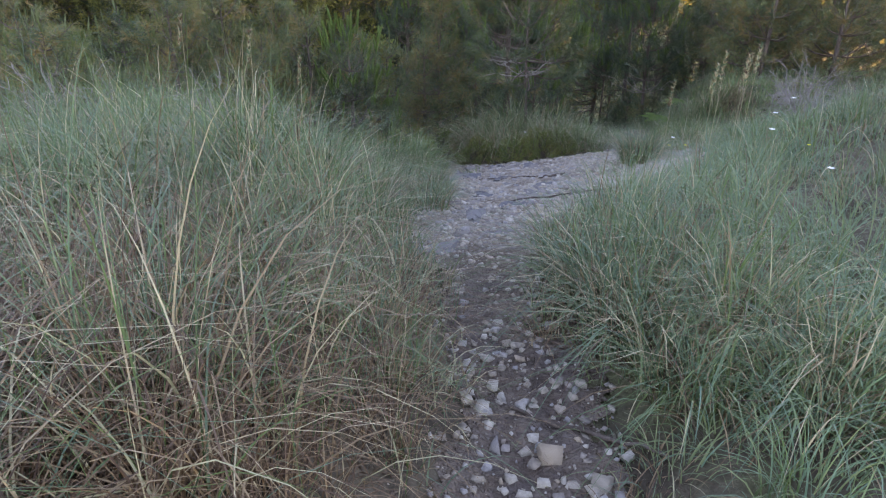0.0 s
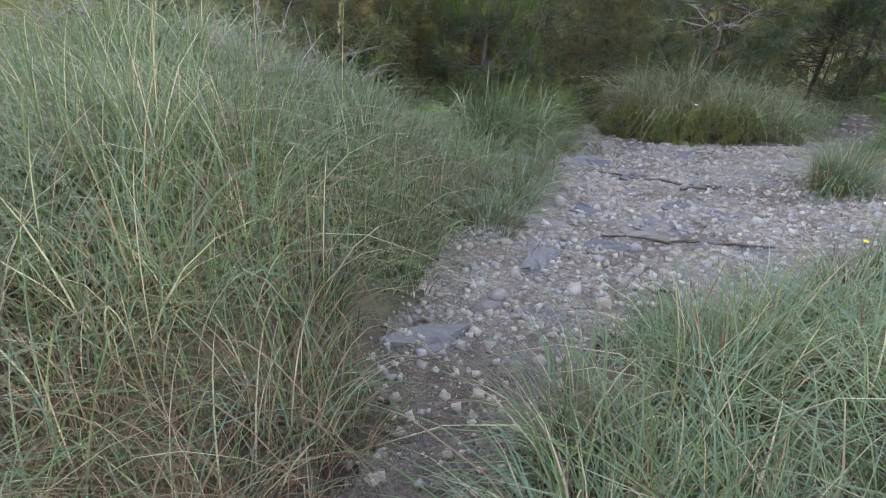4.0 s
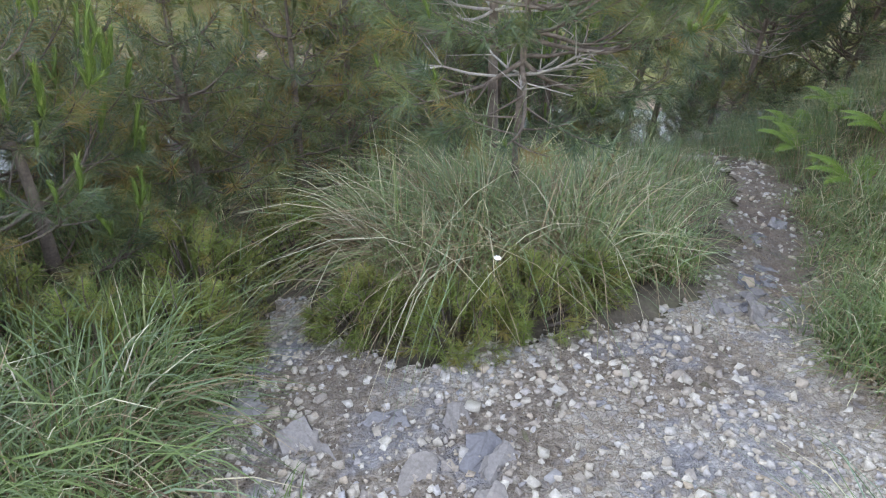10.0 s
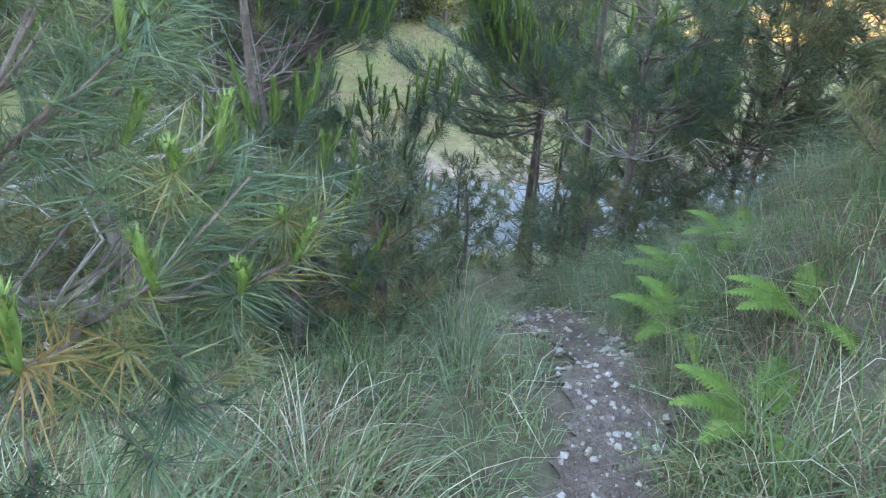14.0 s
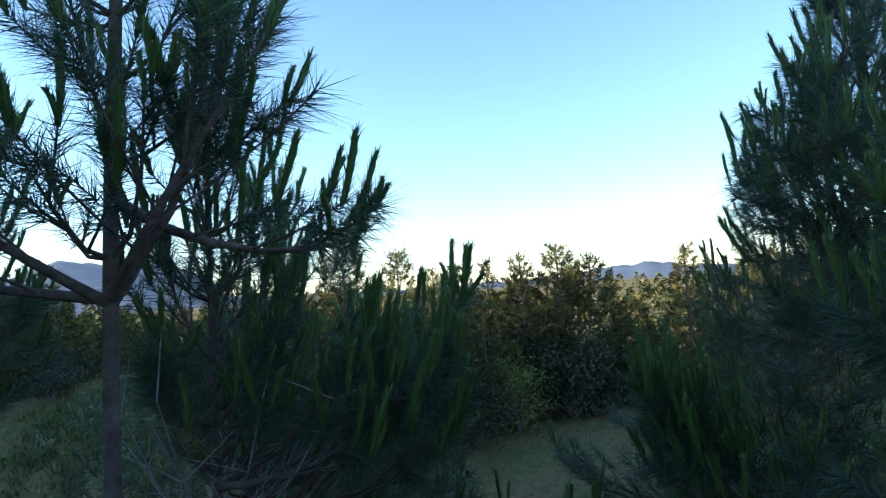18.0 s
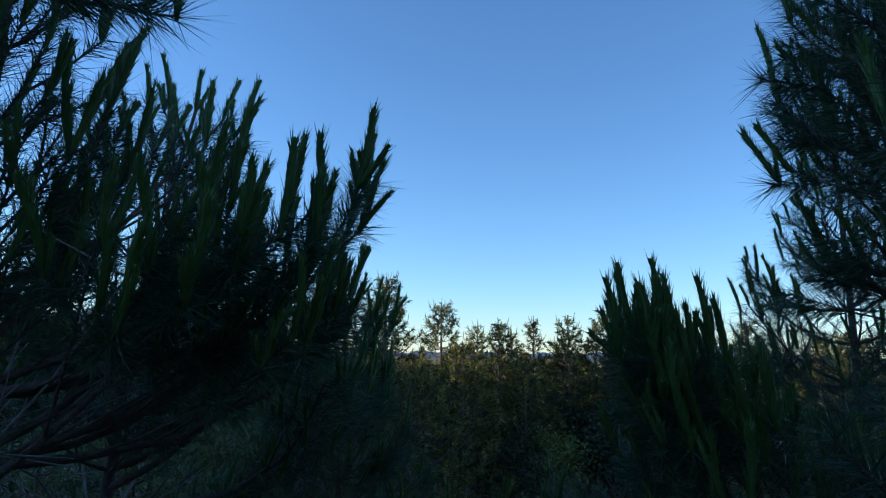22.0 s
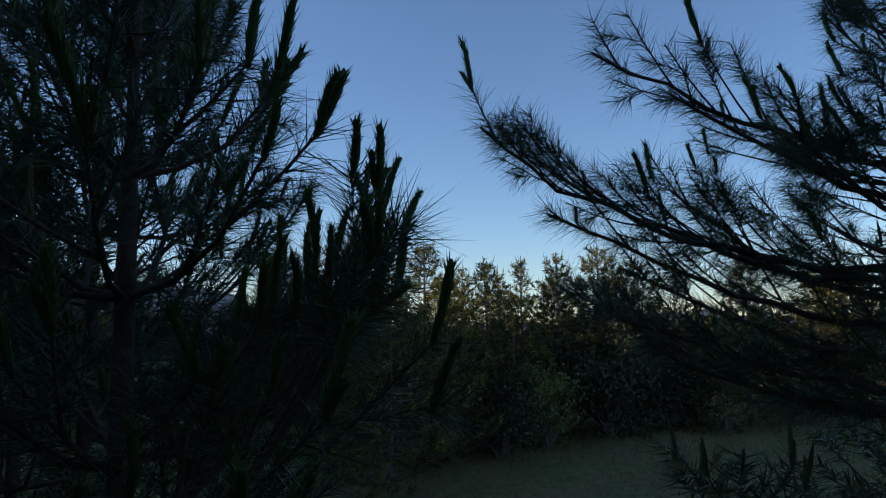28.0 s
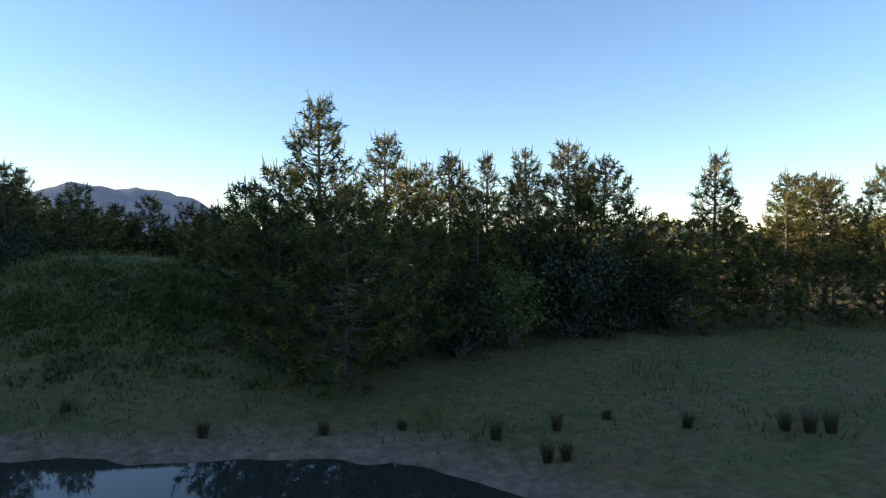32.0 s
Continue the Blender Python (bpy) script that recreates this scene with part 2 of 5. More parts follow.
def gravelly():
    """Packed stones in soil: two sizes of angular pieces, each its own shade, brown earth between."""
    m, nodes, links, b = material("gravel_track", 0.9, 0.2)
    cells = []
    for scale in (26, 70):
        co = nodes.new("ShaderNodeTexCoord")
        warp = nodes.new("ShaderNodeTexNoise")
        warp.inputs["Scale"].default_value = 14
        links.new(co.outputs["Object"], warp.inputs["Vector"])
        add = nodes.new("ShaderNodeVectorMath")
        add.operation = "MULTIPLY_ADD"
        add.inputs[1].default_value = (0.05, 0.05, 0.05)
        links.new(warp.outputs["Color"], add.inputs[0])
        links.new(co.outputs["Object"], add.inputs[2])
        edge, cell = nodes.new("ShaderNodeTexVoronoi"), nodes.new("ShaderNodeTexVoronoi")
        edge.feature = "DISTANCE_TO_EDGE"
        for v in (edge, cell):
            v.inputs["Scale"].default_value = scale
            links.new(add.outputs[0], v.inputs["Vector"])
        sep = nodes.new("ShaderNodeSeparateColor")
        links.new(cell.outputs["Color"], sep.inputs[0])
        cells.append((edge.outputs["Distance"], sep.outputs[0]))
    stops = [(0.0, (0.24, 0.19, 0.15)), (0.25, (0.5, 0.435, 0.36)), (0.4, (0.36, 0.305, 0.255)), (0.6, (0.57, 0.505, 0.43)), (0.74, (0.28, 0.275, 0.285)), (0.86, (0.46, 0.365, 0.27)), (1.0, (0.29, 0.21, 0.155))]
    big = ramp(nodes, links, cells[0][1], stops)
    small = ramp(nodes, links, cells[1][1], stops)
    patch = ramp(nodes, links, tex_noise(nodes, links, 5, 4), [(0.42, (0, 0, 0)), (0.52, (1, 1, 1))])
    col = mixed(nodes, links, small, big, patch)
    joint = ramp(nodes, links, cells[0][0], [(0.0, (0.1, 0.1, 0.1)), (0.1, (1, 1, 1))])
    col = mixed(nodes, links, (0.26, 0.2, 0.155), col, joint)
    soil = ramp(nodes, links, tex_noise(nodes, links, 1.5, 5), [(0.43, (0, 0, 0)), (0.6, (0.85, 0.85, 0.85))])
    col = mixed(nodes, links, col, ramp(nodes, links, tex_noise(nodes, links, 25, 5, 0.7), [(0.32, (0.11, 0.078, 0.06)), (0.52, (0.21, 0.155, 0.12)), (0.68, (0.4, 0.33, 0.265))]), soil)
    slate = ramp(nodes, links, tex_noise(nodes, links, 2.6, 5, 0.65), [(0.52, (0, 0, 0)), (0.62, (0.75, 0.75, 0.75))])
    col = mixed(nodes, links, col, ramp(nodes, links, tex_noise(nodes, links, 18, 5, 0.7), [(0.3, (0.14, 0.14, 0.155)), (0.5, (0.26, 0.255, 0.265)), (0.7, (0.42, 0.4, 0.38))]), slate)
    # worn earth shows more on the narrow stretches
    co = nodes.new("ShaderNodeTexCoord")
    sep = nodes.new("ShaderNodeSeparateXYZ")
    links.new(co.outputs["Object"], sep.inputs[0])
    worn = nodes.new("ShaderNodeMath")
    worn.operation = "MAXIMUM"
    for axis_name, lo, hi, slot in (("X", 3.6, 4.3, 0), ("Y", 1.7, 0.9, 1)):
        mr = nodes.new("ShaderNodeMapRange")
        mr.inputs["From Min"].default_value, mr.inputs["From Max"].default_value, mr.inputs["To Max"].default_value = lo, hi, 0.72
        links.new(sep.outputs[axis_name], mr.inputs["Value"])
        links.new(mr.outputs["Result"], worn.inputs[slot])
    earth = ramp(nodes, links, tex_noise(nodes, links, 9, 5), [(0.3, (0.1, 0.065, 0.05)), (0.55, (0.17, 0.115, 0.09)), (0.75, (0.24, 0.18, 0.145))])
    col = mixed(nodes, links, col, earth, worn.outputs[0])
    links.new(col, b.inputs["Base Color"])
    hgt = nodes.new("ShaderNodeMath")
    hgt.operation = "ADD"
    links.new(cells[0][0], hgt.inputs[0])
    links.new(cells[1][0], hgt.inputs[1])
    relief(nodes, links, b, hgt.outputs[0], 1.0, 0.03)
    return m


TRACK = gravelly()
STONE = stony("pale_stones", [(0.0, (0.46, 0.39, 0.315)), (0.25, (0.34, 0.28, 0.225)), (0.5, (0.52, 0.46, 0.385)), (0.7, (0.32, 0.295, 0.285)), (0.88, (0.42, 0.32, 0.235)), (1.0, (0.26, 0.22, 0.195))])
SLATE = stony("grey_brown_slate", [(0.0, (0.13, 0.127, 0.135)), (0.4, (0.2, 0.185, 0.18)), (0.7, (0.25, 0.21, 0.18)), (1.0, (0.16, 0.145, 0.14))], 0.85)
WHITE = material("white_petals", 0.7)[0]
WHITE.node_tree.nodes["Principled BSDF"].inputs["Base Color"].default_value = (0.8, 0.79, 0.76, 1)
YELLOW = material("yellow_petals", 0.7)[0]
YELLOW.node_tree.nodes["Principled BSDF"].inputs["Base Color"].default_value = (0.7, 0.58, 0.05, 1)
WATER, _n, _l, _b = material("pond_water", 0.03, 0.5)
_b.inputs["Base Color"].default_value = (0.03, 0.035, 0.03, 1)
_b.inputs["IOR"].default_value = 1.33
relief(_n, _l, _b, tex_noise(_n, _l, 1.6, 2), 0.04, 0.02)
# blue air haze painted into the mountains as base colour and a faint glow
PEAK, _n, _l, _b = material("hazy_mountain_glow", 1.0, 0.0)
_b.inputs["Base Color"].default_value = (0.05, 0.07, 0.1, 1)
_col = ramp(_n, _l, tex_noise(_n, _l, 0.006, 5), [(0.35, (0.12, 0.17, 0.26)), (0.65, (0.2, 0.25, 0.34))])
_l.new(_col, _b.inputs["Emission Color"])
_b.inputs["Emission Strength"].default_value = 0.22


# ---- mesh tools ----
def mesh_of(name, verts, faces, tint=None, smooth=False):
    """A mesh from arrays: verts (n, 3), faces (m, 3 or 4), tint (n)."""
    verts, faces = np.asarray(verts, np.float32), np.asarray(faces, np.int32)
    me = bpy.data.meshes.new(name)
    k = faces.shape[1]
    me.vertices.add(len(verts))
    me.vertices.foreach_set("co", verts.ravel())
    me.loops.add(faces.size)
    me.loops.foreach_set("vertex_index", faces.ravel())
    me.polygons.add(len(faces))
    me.polygons.foreach_set("loop_start", np.arange(0, faces.size, k, dtype=np.int32))
    me.polygons.foreach_set("loop_total", np.full(len(faces), k, np.int32))
    if smooth:
        me.polygons.foreach_set("use_smooth", np.ones(len(faces), bool))
    if tint is not None:
        me.attributes.new("tint", "FLOAT", "POINT").data.foreach_set("value", np.asarray(tint, np.float32))
    me.update(calc_edges=True)
    return me


def put(name, me, mat, parent=None, label="", at=None):
    me.materials.clear()
    me.materials.append(mat)
    ob = new(name, me)
    ob.parent = parent
    if at is not None:
        ob.matrix_basis = at
    return tagged(ob, label)


def thing(name, at, label, category, group="", kind=""):
    ob = new(name)
    ob.empty_display_size = 0.1
    ob.matrix_basis = at
    return tagged(ob, label, category, group, kind)


class Pile:
    """Gathers pieces of one mesh."""

    def __init__(self):
        self.v, self.f, self.t, self.n = [], [], [], 0

    def add(self, v, f, tint=0.0):
        self.v.append(np.asarray(v, float)), self.f.append(np.asarray(f) + self.n)
        self.t.append(np.full(len(v), tint) if np.isscalar(tint) else np.asarray(tint))
        self.n += len(v)

    def mesh(self, name, smooth=False):
        return mesh_of(name, np.concatenate(self.v), np.concatenate(self.f), np.concatenate(self.t), smooth)


def tube(points, radii, sides=6):
    """A tapered tube of quads along a line of points."""
    p, r = np.asarray(points, float), np.asarray(radii, float)
    d = np.gradient(p, axis=0)
    d /= np.linalg.norm(d, axis=1)[:, None] + 1e-9
    ref = np.where(np.abs(d[:, 2:3]) < 0.9, np.array([[0, 0, 1.0]]), np.array([[1.0, 0, 0]]))
    u = np.cross(d, ref)
    u /= np.linalg.norm(u, axis=1)[:, None] + 1e-9
    w = np.cross(d, u)
    a = np.arange(sides) * 2 * np.pi / sides
    v = p[:, None] + r[:, None, None] * (np.cos(a)[None, :, None] * u[:, None] + np.sin(a)[None, :, None] * w[:, None])
    i, j = np.meshgrid(np.arange(len(p) - 1), np.arange(sides), indexing="ij")
    q = np.stack([i * sides + j, i * sides + (j + 1) % sides, (i + 1) * sides + (j + 1) % sides, (i + 1) * sides + j], -1)
    return v.reshape(-1, 3), q.reshape(-1, 4)


def unit(v):
    return v / (np.linalg.norm(v, axis=-1, keepdims=True) + 1e-9)


def blades(rng, roots, heights, lean, width, segs=3, droop=0.5):
    """Curved tapering blades, one on each root. lean: (n, 2) sideways way of each."""
    n = len(roots)
    s = np.linspace(0, 1, segs + 1)
    side = unit(np.stack([-lean[:, 1], lean[:, 0], np.zeros(n)], 1) + rng.normal(0, 0.3, (n, 3)) * [1, 1, 0])
    bend = s[None] ** 2
    up = s[None] * heights[:, None] * (1 - droop * 0.5 * np.linalg.norm(lean, axis=1)[:, None] * s[None] ** 2)
    c = np.empty((n, segs + 1, 3))
    c[..., :2] = roots[:, None, :2] + lean[:, None] * (0.25 * s[None] + 0.75 * bend)[..., None] * heights[:, None, None]
    c[..., 2] = roots[:, None, 2] + up
    w = width[:, None] * (1 - s[None] ** 1.5 * 0.92)
    v = np.stack([c - side[:, None] * w[..., None] / 2, c + side[:, None] * w[..., None] / 2], 2).reshape(-1, 3)
    k = np.arange(segs)
    q = np.stack([2 * k, 2 * k + 1, 2 * k + 3, 2 * k + 2], 1)
    f = (q[None] + (np.arange(n) * 2 * (segs + 1))[:, None, None]).reshape(-1, 4)
    return v, f


# ---- lie of the land ----
PROFILE_Y = [-60, -10, -2, 0, 1, 2, 3.4, 4, 5.2, 5.8, 7, 8, 9, 10, 10.9, 12, 12.5, 13.25, 14, 21, 22, 32.5, 37, 55, 120, 400, 4000]
PROFILE_Z = [3.0, 0.3, -0.05, -0.1, -0.2, -0.42, -0.75, -0.88, -1.15, -1.3, -1.42, -1.85, -2.5, -3.3, -3.95, -4.2, -4.42, -4.75, -5.3, -10.5, -11.3,
             -11.3, -10.55, -9.0, -7.0, -6.0, -6.0]
TRACK_LINE = [(-1.2, -1.4, 0.3), (-0.45, -0.7, 0.27), (-0.28, -0.2, 0.21), (-0.15, 0.25, 0.18), (-0.03, 0.65, 0.2), (0.13, 1.3, 0.33), (0.55, 2.1, 0.52),
              (1.3, 3.2, 0.75), (1.9, 4.3, 0.9), (2.6, 4.7, 0.72), (3.45, 4.95, 0.4), (4.0, 5.38, 0.25), (4.54, 5.93, 0.21), (5.2, 6.75, 0.19), (5.5, 7.5, 0.16), (5.6, 8.3, 0.15), (5.8, 9.4, 0.15), (6.1, 10.6, 0.15)]
SPUR = [(1.3, 1.95, 0.3), (2.15, 2.6, 0.5), (2.9, 3.6, 0.55), (3.4, 4.6, 0.45)]
GAP = [(1.9, 4.7, 0.6), (1.62, 5.4, 0.24), (1.66, 5.9, 0.09)]
WATER_Z = -10.78


def smooth(a):
    a = np.clip(a, 0, 1)
    return a * a * (3 - 2 * a)


def bumps(x, y, scale, seed=0):
    """A cheap smooth unevenness between about -1 and 1."""
    x, y = np.asarray(x) / scale, np.asarray(y) / scale
    out = 0.0
    for k, (a, b, c) in enumerate(((1.0, 0.7, 0.3), (-0.8, 1.3, 1.9), (1.7, -1.1, 4.1), (2.3, 2.1, 0.7))):
        out = out + np.sin(a * x + b * y + c + seed * 1.7 + 0.9 * np.sin(b * x - a * y + seed)) * (0.45, 0.35, 0.22, 0.15)[k]
    return out


def off_track(x, y):
    """Metres outside the edge of the gravel (negative on it)."""
    best = np.full(np.shape(x), 1e3)
    for line in (TRACK_LINE, SPUR, GAP):
        for (x0, y0, r0), (x1, y1, r1) in zip(line, line[1:]):
            dx, dy = x1 - x0, y1 - y0
            s = np.clip(((x - x0) * dx + (y - y0) * dy) / (dx * dx + dy * dy), 0, 1)
            best = np.minimum(best, np.hypot(x - x0 - s * dx, y - y0 - s * dy) - (r0 + s * (r1 - r0)))
    return best + 0.07 * bumps(x, y, 0.16, 3) + 0.05 * bumps(x, y, 0.06, 8)


def land(x, y):
    x, y = np.asarray(x, float), np.asarray(y, float)
    shore = smooth((y - 22) / 8)
    ye = y + shore * smooth((60 - y) / 20) * (np.maximum(0, x - 5) * 0.85 - np.maximum(0, -2 - x) * 0.2)
    z = np.interp(ye, PROFILE_Y, PROFILE_Z)
    # mostly out-of-view western rise and hill, added to keep the low sun off
    west = smooth((-x - 15) / 30) * smooth((48 - y) / 16)
    z = z * (1 - west) + west * -1.0
    z = z + 27.0 * np.exp(-(((x + 76) / 20) ** 2) / 2 - (((y - 42) / 48) ** 2) / 2)
    out = np.maximum(off_track(x, y), 0)
    near = smooth((14 - y) / 4) * smooth((y + 8) / 4)
    z = z + near * 0.3 * smooth((-0.35 - x + 0.2 * y) / 1.0) * smooth((4.6 - y) / 1.5)            # tussock bank beside the start
    z = z + 0.45 * np.exp(-(((x + 1.7) / 0.8) ** 2) / 2 - (((y - 3.8) / 0.9) ** 2) / 2)               # hump of the bank farther on
    z = z + near * 0.12 * smooth(out / 0.5) * smooth((3.5 - y) / 2)
    z = z + 0.5 * np.exp(-(((x - 4.9) / 1.5) ** 2) / 2 - (((y - 1.9) / 1.4) ** 2) / 2)              # knoll on the other side
    px = np.interp(y, [4.4, 5.4, 6.25, 7.4, 8.6], [3.3, 4.0, 4.75, 5.5, 6.1])
    z = z + 0.75 * smooth((x - px - 0.3) / 1.4) * smooth((y - 4.2) / 1.2) * smooth((9.5 - y) / 2)   # upper side of the narrow path
    z = z + 0.04 * near * bumps(x, y, 0.35) * smooth(out / 0.2) + 0.006 * near * bumps(x, y, 0.07, 2)
    far = smooth((y - 34) / 6)
    z = z + 4.6 * far * np.exp(-(((x + 13) / 9.5) ** 2) / 2 - (((y - 55) / 7.5) ** 2) / 2)           # grassy mound beyond the pond
    return z + far * 0.18 * bumps(x, y, 3.0, 1) + 0.1 * smooth((y - 9) / 4) * bumps(x, y, 1.1, 4)


def land1(x, y):
    return float(land(np.array([x]), np.array([y]))[0])


def axis(*stretches):
    return np.concatenate([np.arange(a, b, s) for a, b, s in stretches])


def sheet(xs, ys, height):
    gx, gy = np.meshgrid(xs, ys)
    v = np.stack([gx, gy, height(gx, gy)], -1).reshape(-1, 3)
    i, j = np.meshgrid(np.arange(len(ys) - 1), np.arange(len(xs) - 1), indexing="ij")
    a = i * len(xs) + j
    return v, np.stack([a, a + 1, a + 1 + len(xs), a + len(xs)], -1).reshape(-1, 4)


xs = axis((-3500, -500, 500), (-500, -120, 40), (-120, -24, 4), (-24, -5, 0.8), (-5, 9, 0.13), (9, 36, 0.7), (36, 120, 5), (120, 500, 40), (500, 3600, 500))
ys = axis((-3500, -500, 500), (-500, -60, 40), (-60, -4, 3), (-4, 13, 0.13), (13, 34, 0.4), (34, 62, 0.7), (62, 130, 4), (130, 500, 40), (500, 3600, 500))
v, f = sheet(xs, ys, land)
ground = put("ground", mesh_of("ground", v, f, smooth=True), SOIL)
tagged(ground, "brown earth hillside with litter under rough grass", "ground", kind="structure")

xs, ys = axis((-1.6, 7.0, 0.035)), axis((-1.8, 10.6, 0.035))
v, f = sheet(xs, ys, lambda x, y: land(x, y) + 0.012 + 0.012 * bumps(x, y, 0.045, 5))
keep = off_track(v[:, 0], v[:, 1]) < 0.05
f = f[keep[f].all(1)]
used = np.unique(f)
remap = np.zeros(len(v), int)
remap[used] = np.arange(len(used))
track = put("path", mesh_of("path", v[used], remap[f], smooth=True), TRACK)
tagged(track, "stony footpath of pale grey gravel and packed earth", "path", kind="structure")

v, f = sheet(axis((-28, 32, 4)), axis((18, 42, 4)), lambda x, y: WATER_Z + 0 * x)
water = put("pond_water", mesh_of("pond_water", v, f), WATER)
tagged(water, "still dark pond water mirroring the sky", "pond", kind="structure")


def mountains():
    a = np.linspace(-75, 75, 301)
    rise = 25 + 175 * np.exp(-((a + 24) / 7) ** 4) + 90 * np.exp(-((a + 33) / 5) ** 2) + 42 * np.exp(-((a - 19) / 5) ** 2) + 40 * np.exp(-((a + 50) / 10) ** 2)
    rise = rise + 5 * np.sin(a * 1.3) + 4 * np.sin(a * 2.9 + 1) + 2 * np.sin(a * 5.3)
    v, n = [], len(a)
    for d, h in ((2500, -60), (2700, 0.55), (2900, 0.9), (3000, 1.0), (3300, -60)):
        z = np.full(n, -60.0) if h < 0 else rise * h - 6
        v.append(np.stack([d * np.sin(np.radians(a)), d * np.cos(np.radians(a)), z], 1))
    i, j = np.meshgrid(np.arange(4), np.arange(n - 1), indexing="ij")
    q = i * n + j
    return mesh_of("mountains", np.concatenate(v), np.stack([q, q + 1, q + 1 + n, q + n], -1).reshape(-1, 4), smooth=True)


tagged(put("backdrop", mountains(), PEAK), "mountain range far beyond the valley, its blue-grey haze painted as a glow", "mountains", kind="structure")


# ---- pines ----
def needle_mesh(name, rng, base, way, length, count, reach, width, angle, tint, spread=0.25):
    """Needles round shoots. base, way (m, 3), length (m): the shoots; count: needles on each."""
    m = len(base)
    s = rng.random((m, count, 1))
    root = base[:, None] + way[:, None] * s * length[:, None, None]
    d0 = np.repeat(way[:, None], count, 1)
    r = rng.normal(size=(m, count, 3))
    r = unit(r - (r * d0).sum(-1, keepdims=True) * d0)
    a = np.radians(angle) * (1 + spread * rng.normal(size=(m, count, 1)))
    d = unit(np.cos(a) * d0 + np.sin(a) * r - np.array([0, 0, 0.12]))
    ln = reach * (0.75 + 0.4 * rng.random((m, count, 1)))
    side = unit(np.cross(d, rng.normal(size=(m, count, 3)))) * width * 0.65
    tip = root + d * ln + np.array([0, 0, -0.1]) * ln
    v = np.stack([root + side, tip, root - side], 2).reshape(-1, 3)
    tn = np.repeat(tint + 0.18 * rng.normal(size=(m, 1)) + 0.1 * rng.normal(size=(m, count)), 3)
    return mesh_of(name, v, np.arange(m * count * 3).reshape(-1, 3), np.clip(tn, 0, 1))


